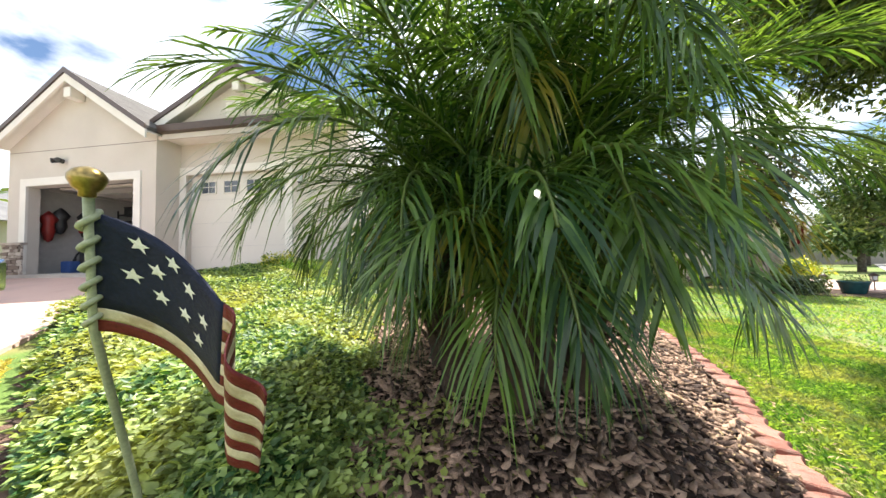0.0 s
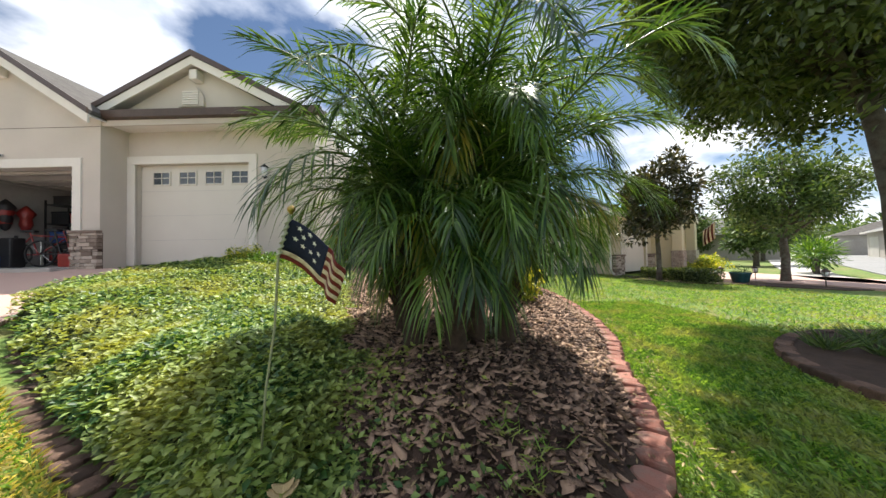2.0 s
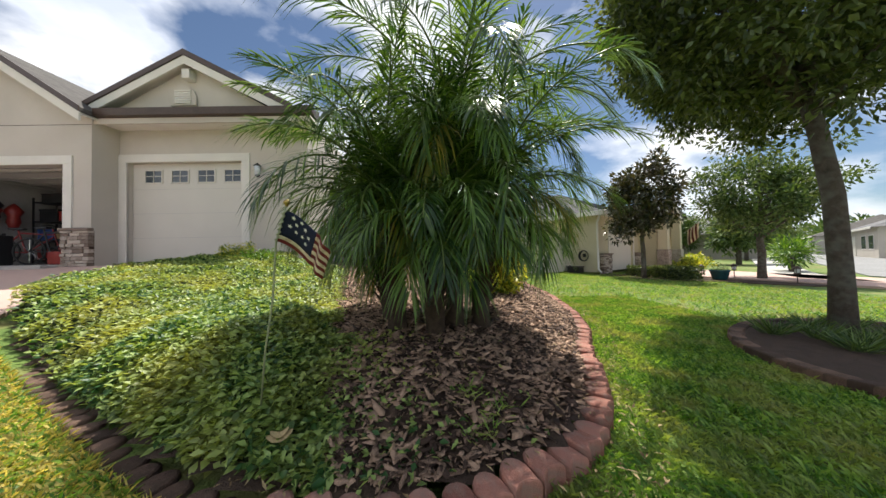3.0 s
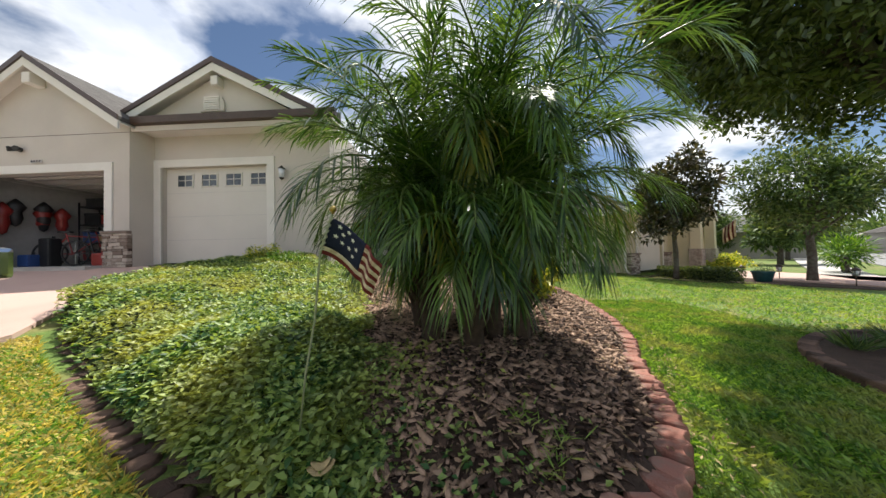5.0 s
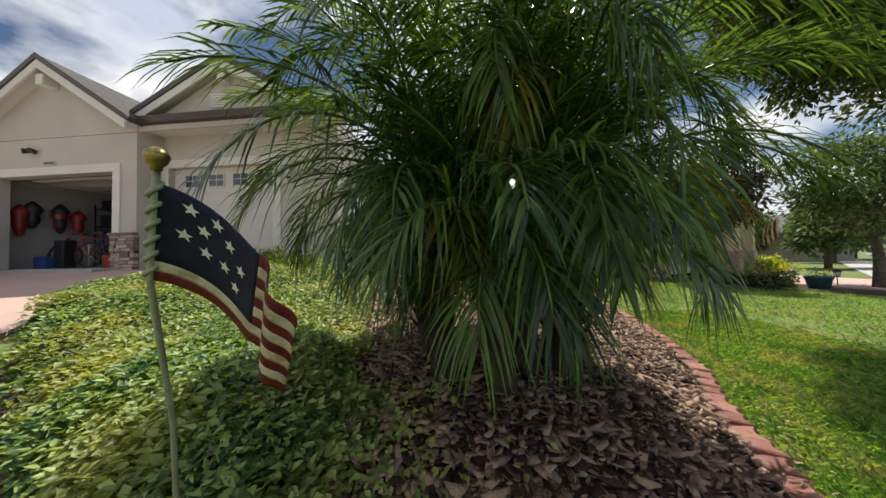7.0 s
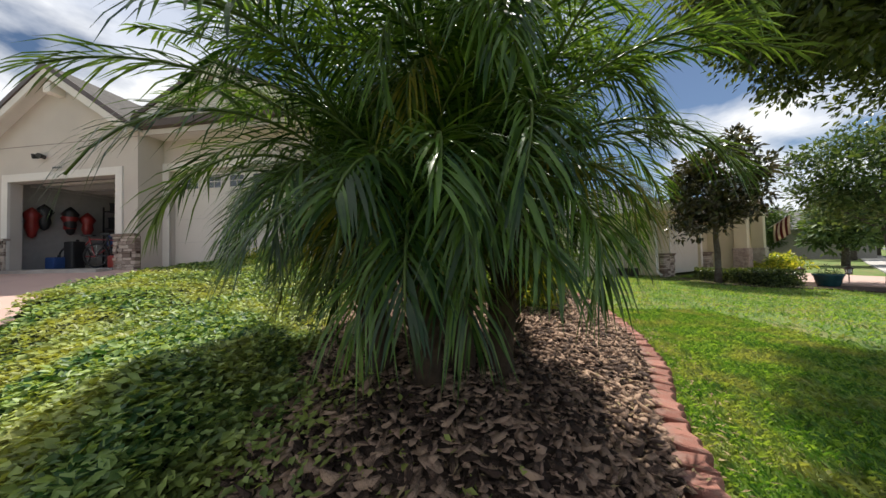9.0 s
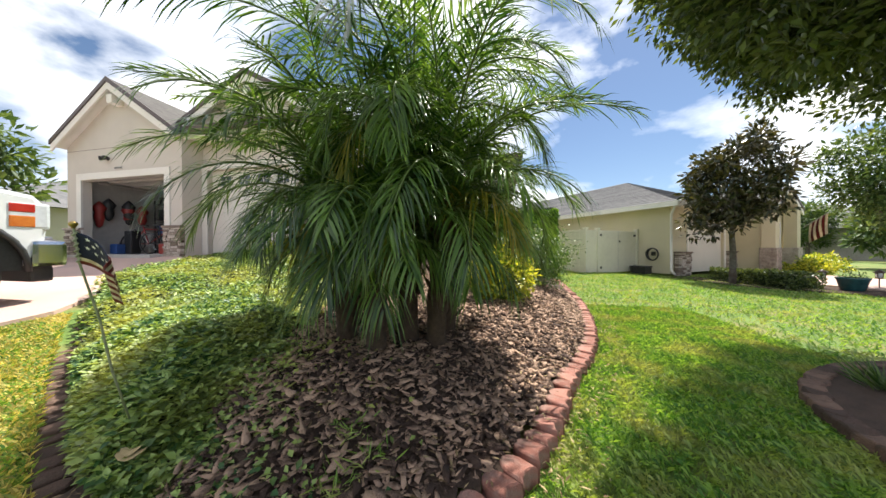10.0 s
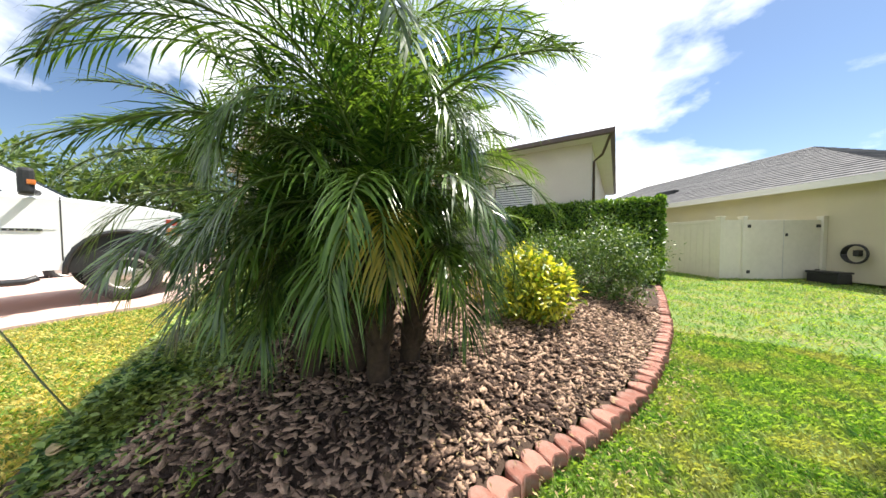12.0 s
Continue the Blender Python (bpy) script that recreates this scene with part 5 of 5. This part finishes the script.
# shingle courses on the two visible slopes
bm = bmesh.new()
for i in range(22):
    s = i / 22
    z = lo + (hi - lo) * s + 0.012
    a = -e + (3.8 + e) * s
    y0, y1 = -e + (4.0 + e) * s, 16 + e - (4.0 + e) * s
    box(bm, a, a + 0.05, y0, y1, z - 0.01, z + 0.012)
    box(bm, a, 7.6 + e - (3.8 + e) * s, y0, y0 + 0.05, z - 0.01, z + 0.012)
part("shingle_course", bm, SHINGLE, nroof)
part("roof_vent", boxed(1.0, 1.25, 7.0, 8.1, 3.42, 3.62, 0.03), BLACK, nroof)
part("fascia", boxed(-e - 0.02, -e + 0.02, -e, 16 + e, 2.56, 2.75), TRIM, near_house)
part("fascia", boxed(-e, 7.6 + e, -e - 0.02, -e + 0.02, 2.56, 2.75), TRIM, near_house)
part("soffit", boxed(-e + 0.02, 0, -e + 0.02, 16, 2.62, 2.66), TRIM, near_house)
part("soffit", boxed(0, 7.6, -e + 0.02, 0, 2.62, 2.66), TRIM, near_house)
part("downspout", tube([(-0.40, -0.36, 2.6), (-0.06, -0.06, 2.3), (-0.06, -0.06, 0.15), (-0.35, -0.30, 0.05)], [0.045] * 4, 8), TRIM, near_house, "white downspout at the corner")
sw = part("window", boxed(-0.012, 0.0, 8.4, 9.0, 1.85, 2.3), WINDOW, near_house)
bm = boxed(-0.03, 0.0, 8.3, 8.4, 1.75, 2.4)
box(bm, -0.03, 0, 9.0, 9.1, 1.75, 2.4)
box(bm, -0.03, 0, 8.4, 9.0, 1.75, 1.85)
box(bm, -0.03, 0, 8.4, 9.0, 2.3, 2.4)
part("window_frame", bm, TRIM, sw)
nd = part("garage_door", boxed(1.25, 4.2, 0.10, 0.16, 0, 2.3), DOORPAINT, near_house, "cream garage door with a row of panes")
for i in range(6):
    part("pane", boxed(1.4 + i * 0.46, 1.74 + i * 0.46, 0.09, 0.102, 1.85, 2.12), WINDOW, nd)
opening_trim(near_house, 1.25, 4.2, 0, 2.3, 0, 0.12)
for x0 in (0.25, 4.35):
    pier = part("stone_pier", boxed(x0, x0 + 0.86, -0.14, 0.0, -0.1, 0.82), SOIL, near_house)
    z = -0.08
    while z < 0.78:
        h = rng.uniform(0.05, 0.09)
        x = x0 - 0.02
        while x < x0 + 0.85:
            w = min(rng.uniform(0.14, 0.32), x0 + 0.89 - x)
            part("stone", boxed(x + 0.004, x + w - 0.004, -0.16 - rng.uniform(0, 0.03), -0.02, z + 0.004, z + h - 0.004, 0.008), STONE, pier)
            x += w
        z += h
    part("stone_cap", boxed(x0 - 0.05, x0 + 0.91, -0.22, 0.0, 0.80, 0.86, 0.012), STONE, pier)
# entrance bay with a small gable
part("wall", boxed(5.0, 7.4, -0.9, -0.7, 0, 2.72), STUCCO_SIDE, near_house)
part("wall", boxed(5.0, 5.2, -0.7, 0, 0, 2.72), STUCCO_SIDE, near_house)
part("gable", prism([(4.9, 2.72), (7.5, 2.72), (6.2, 3.5)], -0.9, -0.7), STUCCO_SIDE, near_house)
gable_roof(near_house, 6.2, 1.65, 2.66, 3.62, -1.4, 3.0, 0.1, SHINGLE)
for x in (4.85, 7.2):
    col = part("column", boxed(x, x + 0.4, -1.35, -0.95, 0, 2.7), STUCCO_SIDE, near_house)
    part("stone_base", boxed(x - 0.06, x + 0.46, -1.41, -0.89, 0, 1.0, 0.03), STONE, col)
wf = part("window", boxed(5.6, 6.9, -0.915, -0.9, 0.7, 2.1), WINDOW, near_house)
opening_trim(wf, 5.6, 6.9, 0.7, 2.1, -0.9, 0.1, 0.03)
hang = thing("hanging_flag", "striped flag on an angled pole beside the entrance", "flag", (NX + 7.2 * 0.819 + 1.4 * 0.574, NY + 7.2 * 0.574 - 1.4 * 0.819, 1.75), NT)
part("pole", cyl(bmesh.new(), (0, 0, 0), (-0.45, -0.75, 0.55), 0.015), ALLOY, hang)
for i in range(7):
    bm = bmesh.new()
    for j in range(5):
        a0, a1 = j / 5, (j + 1) / 5
        pa, pb = Vector((-0.12, -0.2, 0.15)).lerp(Vector((-0.45, -0.75, 0.55)), i / 7), Vector((-0.12, -0.2, 0.15)).lerp(Vector((-0.45, -0.75, 0.55)), (i + 1) / 7)
        sag = lambda p, a: p + Vector((0.06 * math.sin(4 * a + i), 0.04 * math.sin(3 * a), -0.85 * a))
        vs = [bm.verts.new(v_) for v_ in (sag(pa, a0), sag(pb, a0), sag(pb, a1), sag(pa, a1))]
        bm.faces.new(vs)
    bmesh.ops.solidify(bm, geom=bm.faces[:], thickness=0.004)
    part("stripe", bm, FLAG_RED if i % 2 else FLAG_CREAM, hang)

# vinyl fence and gate
fence = thing("vinyl_fence", "tall cream vinyl privacy fence with a gate beside the house", "fence", (NX, NY, -0.18), NT)
FV, FU = 1.2, -3.17
gate = part("gate", boxed(-2.42, -0.16, FV - 0.02, FV + 0.02, 0.08, 1.74, 0.008), VINYL, fence, "double vinyl gate with black hinges")
part("gate_joint", boxed(-1.30, -1.285, FV - 0.025, FV - 0.018, 0.08, 1.74), DRYWALL, gate)
for u, z in ((-2.36, 1.52), (-2.36, 0.25), (-0.24, 1.52), (-0.24, 0.25)):
    part("hinge", boxed(u - 0.06, u + 0.06, FV - 0.045, FV - 0.02, z, z + 0.09, 0.006), IRON, gate)
part("latch", boxed(-1.24, -1.19, FV - 0.05, FV - 0.02, 1.28, 1.36, 0.006), IRON, gate)
for u, v in ((FU, FV), (-2.5, FV), (-0.08, FV), (FU, FV + 2.4), (FU, FV + 4.8), (FU, FV + 7.2)):
    po = part("post", boxed(u - 0.065, u + 0.065, v - 0.065, v + 0.065, 0, 1.80, 0.008), VINYL, fence)
    part("cap", boxed(u - 0.08, u + 0.08, v - 0.08, v + 0.08, 1.80, 1.84, 0.012), VINYL, po)
part("panel", boxed(FU + 0.06, -2.56, FV - 0.02, FV + 0.02, 0.05, 1.74), VINYL, fence)
for i in range(3):
    v0 = FV + 0.06 + 2.4 * i
    for j in range(12):
        part("board", boxed(FU - 0.02, FU + 0.02, v0 + j * 0.19 + 0.003, v0 + j * 0.19 + 0.187, 0.08, 1.70, 0.005), VINYL, fence)
    part("rail", boxed(FU - 0.035, FU + 0.035, v0, v0 + 2.28, 1.66, 1.76, 0.008), VINYL, fence)

reel = thing("hose_reel", "black coiled hose on a wall hanger", "hose reel", (NX - 0.14 * 0.819 - 0.55 * 0.574, NY - 0.14 * 0.574 + 0.55 * 0.819, 0.62), NT)
for i in range(4):
    ring = [((-0.04 + 0.025 * i), 0.22 * math.cos(a) * (1 - 0.05 * i), 0.24 * math.sin(a)) for a in np.linspace(0, 2 * math.pi, 25)]
    part("coil", tube(ring, [0.022] * 25, 6), IRON, reel)
part("hanger", boxed(0.0, 0.14, -0.05, 0.05, -0.06, 0.10, 0.01), IRON, reel)
bxs = thing("storage_tub", "dark low box on the ground by the fence", "box", (NX - 0.55 * 0.819 - 0.75 * 0.574, NY - 0.55 * 0.574 + 0.75 * 0.819, -0.16), NT)
part("body", boxed(-0.2, 0.2, -0.3, 0.3, 0, 0.26, 0.03), IRON, bxs)
part("lid", boxed(-0.22, 0.22, -0.32, 0.32, 0.26, 0.31, 0.015), IRON, bxs)

# ---- by the neighbouring driveway ----
def path_lantern(x, y):
    t = thing("path_lantern", "small brown metal path lantern on a stake", "garden lamp", (x, y, float(gz(x, y)) - 0.03), group="lanterns along the driveway")
    part("stake", cyl(bmesh.new(), (0, 0, 0), (0, 0, 0.30), 0.012), GUTTER, t)
    part("base", lathe([(0.001, 0.29), (0.07, 0.30), (0.07, 0.32), (0.001, 0.33)], 8), GUTTER, t)
    part("glass", lathe([(0.05, 0.33), (0.06, 0.46)], 8), CLEAR_LENS, t)
    bm = bmesh.new()
    for i in range(4):
        a = i * math.pi / 2 + 0.4
        cyl(bm, (0.055 * math.cos(a), 0.055 * math.sin(a), 0.32), (0.066 * math.cos(a), 0.066 * math.sin(a), 0.46), 0.007, seg=5)
    part("frame", bm, GUTTER, t)
    part("roof", lathe([(0.10, 0.455), (0.098, 0.475), (0.03, 0.53), (0.001, 0.55)], 8), GUTTER, t)


for x, y in ((9.55, 8.85), (10.85, 8.95), (10.6, 7.0)):
    path_lantern(x, y)
pot = thing("planter_pot", "dark teal glazed pot with small plants", "plant pot", (9.85, 8.5, float(gz(9.85, 8.5)) - 0.03))
part("pot", lathe([(0.001, 0), (0.16, 0), (0.20, 0.06), (0.25, 0.28), (0.275, 0.33), (0.275, 0.36), (0.25, 0.36), (0.24, 0.32), (0.001, 0.30)], 24), GLAZE, pot)
part("plant", leafy_cloud(sphere_dirs(18) * 0.14 + [0, 0, 0.38], np.full(18, 0.10), 10, 0.09, 0.025, SHRUB_LEAF, "plant"), None, pot)
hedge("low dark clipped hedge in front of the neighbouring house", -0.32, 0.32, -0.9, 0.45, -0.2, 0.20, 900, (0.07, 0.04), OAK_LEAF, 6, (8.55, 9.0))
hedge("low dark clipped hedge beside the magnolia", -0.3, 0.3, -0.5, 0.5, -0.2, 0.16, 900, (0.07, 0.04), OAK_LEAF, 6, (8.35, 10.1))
strip = draped("mulch_strip", [(6.9, 11.0), (7.3, 9.0), (8.3, 8.2), (9.2, 7.9), (10.3, 6.4), (11.0, 6.4), (10.8, 7.6), (9.1, 11.4), (7.9, 11.6)], -0.005, SOIL, 0.4)
tagged(strip, "dark mulched strip along the neighbouring driveway", "garden bed", kind="structure")

# ring bed round the near oak
ringbed = draped("tree_ring_bed", [(4.3 + 1.73 * math.cos(a), 0.9 + 1.23 * math.sin(a)) for a in np.linspace(0, 2 * math.pi, 24, endpoint=False)], 0.03, SOIL, 0.3)
tagged(ringbed, "mulched ring bed under the oak", "garden bed", kind="structure")
ring_edge = thing("garden_edging", "red concrete edging blocks round the oak", "edging", kind="structure")
for i in range(96):
    a = 2 * math.pi * i / 96
    x, y = 4.3 + 1.75 * math.cos(a), 0.9 + 1.25 * math.sin(a)
    ob = new("edging_block", old_block)
    ob.parent = ring_edge
    ob.matrix_local = pose(x, y, float(gz(x, y)) - 0.105, rng.normal(0, 2), rng.normal(0, 2), math.degrees(math.atan2(1.25 * math.cos(a), -1.75 * math.sin(a))) + rng.normal(0, 3))


def grass_clump(x, y, k, tall):
    t = thing("border_grass", "arching dark clump of border grass under the oak", "border grass", (x, y, float(gz(x, y)) + 0.02))
    az, up_ = rng.uniform(0, 2 * np.pi, k), rng.uniform(0.5, 1.3, k)
    d = np.stack([np.cos(az), np.sin(az), up_], 1)
    part("blade", leaves("blade", rng.normal(0, 0.03, (k, 3)) * [1, 1, 0], d, np.cross(d, sphere_dirs(k)), rng.uniform(0.6, 1.1, k) * tall, np.full(k, 0.010), SHRUB_LEAF), None, t)


for i in range(9):
    grass_clump((3.42, 3.75, 3.30, 3.55, 4.10, 3.20, 4.35, 3.60, 3.95)[i], (1.45, 1.78, 1.15, 1.25, 1.75, 1.60, 1.50, 0.95, 1.35)[i], 90, 0.26)
# tufts at the corner of the bed
for x, y in ((0.30, 0.24), (0.38, 0.36), (0.24, 0.42)):
    t = thing("grass_tuft", "bright green weed tuft in the mulch", "grass tuft", (x, y, float(bz(x, y)) + 0.02))
    for j in range(46):
        az, up_ = rng.uniform(0, 2 * math.pi), rng.uniform(0.2, 1.1)
        d = np.array([[math.cos(az), math.sin(az), up_]])
        part("blade", leaves("blade", rng.normal(0, 0.045, (1, 3)) * [1, 1, 0], d, np.cross(d, sphere_dirs(1)), rng.uniform(0.03, 0.09, 1), np.full(1, 0.007), BLADE), None, t)


# ---- distance ----
def far_house(x, y, turn, w, d, h, roof_mat, wall_mat, label):
    t = thing("house", label, "house", (x, y, -0.3), turn)
    part("wall", boxed(-w / 2, w / 2, -d / 2, d / 2, 0, h), wall_mat, t)
    bm = bmesh.new()
    e, hi = 0.4, h + d * 0.24
    q = [bm.verts.new(p) for p in ((-w / 2 - e, -d / 2 - e, h), (w / 2 + e, -d / 2 - e, h), (w / 2 + e, d / 2 + e, h), (-w / 2 - e, d / 2 + e, h), (-w / 2 + d / 2, 0, hi), (w / 2 - d / 2, 0, hi))]
    for f in ((0, 1, 5, 4), (1, 2, 5), (2, 3, 4, 5), (3, 0, 4), (3, 2, 1, 0)):
        bm.faces.new([q[i] for i in f])
    part("roof", bm, roof_mat, t)
    part("fascia", boxed(-w / 2 - e, w / 2 + e, -d / 2 - e - 0.03, -d / 2 - e + 0.02, h - 0.15, h + 0.03), TRIM, t)
    g = part("garage_door", boxed(-w * 0.4, -w * 0.1, -d / 2 - 0.04, -d / 2, 0, 2.2), DOORPAINT, t)
    for i in range(2):
        wn_ = part("window", boxed(w * (0.08 + 0.2 * i), w * (0.2 + 0.2 * i), -d / 2 - 0.03, -d / 2, 0.9, 2.1), WINDOW, t)
        part("window_frame", boxed(w * (0.07 + 0.2 * i), w * (0.21 + 0.2 * i), -d / 2 - 0.025, -d / 2 - 0.01, 0.82, 2.18), TRIM, wn_)


far_house(33, 34, 42, 12, 11, 2.8, SHINGLE, FARGREY, "grey stucco house further along the street")
far_house(50, 54, 44, 14, 12, 2.8, SHINGLE, STUCCO, "beige house far along the street")
far_house(47, 22, -140, 14, 12, 2.8, SHINGLE, STUCCO, "beige house across the street")
far_house(64, 38, -140, 14, 12, 2.8, SHINGLE_DARK, FARGREY, "grey house across the street")
far_house(36, 4, -130, 14, 12, 2.8, SHINGLE_DARK, STUCCO, "house across the street behind the oaks")
far_house(-24, 12, 0, 12, 12, 3.0, SHINGLE, STUCCO, "pale stucco house beyond the driveway")


def far_tree(x, y, h, r, label, mat=FAR_LEAF):
    t = thing("tree", label, "tree", (x, y, float(gz(x, y)) - 0.1))
    part("trunk", tube([(0, 0, 0), (0.05, 0, h * 0.3), (0, 0.05, h * 0.8)], [0.16, 0.12, 0.04], 8), BARK, t)
    c = sphere_dirs(70) * rng.uniform(0.4, 1.0, (70, 1)) * [r, r, h * 0.38] + [0, 0, h * 0.6]
    part("crown", leafy_cloud(c, rng.uniform(0.2, 0.42, 70) * r, 60, 0.32, 0.14, mat, "crown"), None, t)


for x, y, h, r in ((-16.5, 4.2, 5.2, 2.2), (-19, 0.5, 5.5, 2.6), (20.5, 17.5, 4.2, 1.6), (29, 24.5, 5.5, 2.0), (41, 33, 6.5, 2.6), (27, 29, 5, 2), (44, 12, 8, 3.4), (58, 26, 8, 3.6)):
    far_tree(x, y, h, r, "leafy street tree in the distance")
for x, y, s in ((13.2, 13.4, 0.9), (14.6, 15.0, 0.8), (16.4, 16.6, 0.9), (18.6, 18.6, 1.0)):
    shrub("round_shrub", "clipped yellow-green shrub by the far driveway", (x, y), (0.7 * s, 0.7 * s, 0.4 * s), 60, 30, (0.14, 0.07), YELLOW_LEAF if s > 0.85 else HEDGE_LEAF, -0.3)
for i in range(3):
    t = thing("cycad", "small bushy palm on the far lawn", "palm", (15.2 + 0.35 * i, 10.6 + 0.3 * i, -0.28))
    part("trunk", tube([(0, 0, 0), (0.05 * (i - 1), 0, 0.7)], [0.09, 0.07], 8), BARK, t)
    part("crown", leafy_cloud(sphere_dirs(14) * 0.25 + [0, 0, 0.95], np.full(14, 0.5), 34, 0.22, 0.05, HEDGE_LEAF, "crown"), None, t)

woods = []
for i in range(150):
    a = radians(-42 + 66 * i / 150 + rng.normal(0, 0.4))
    dist = rng.uniform(62, 80)
    woods.append((1 + dist * math.sin(a), 1 + dist * math.cos(a), rng.uniform(1.5, 6.4)))
wood_line = new("far_woods", leafy_cloud(np.array(woods), rng.uniform(1.6, 3.0, 150), 170, 0.75, 0.36, FAR_LEAF, "far_woods"))
tagged(wood_line, "line of woods beyond the houses", "woods", kind="stuff")
woods = []
for i in range(150):
    a = radians(24 + 56 * i / 150 + rng.normal(0, 0.4))
    dist = rng.uniform(110, 150)
    woods.append((1 + dist * math.sin(a), 1 + dist * math.cos(a), rng.uniform(1.0, 6.5)))
wood_line = new("far_woods", leafy_cloud(np.array(woods), rng.uniform(2.2, 4.2, 150), 130, 1.3, 0.6, FAR_LEAF, "far_woods"))
tagged(wood_line, "line of trees at the end of the street", "woods", kind="stuff")
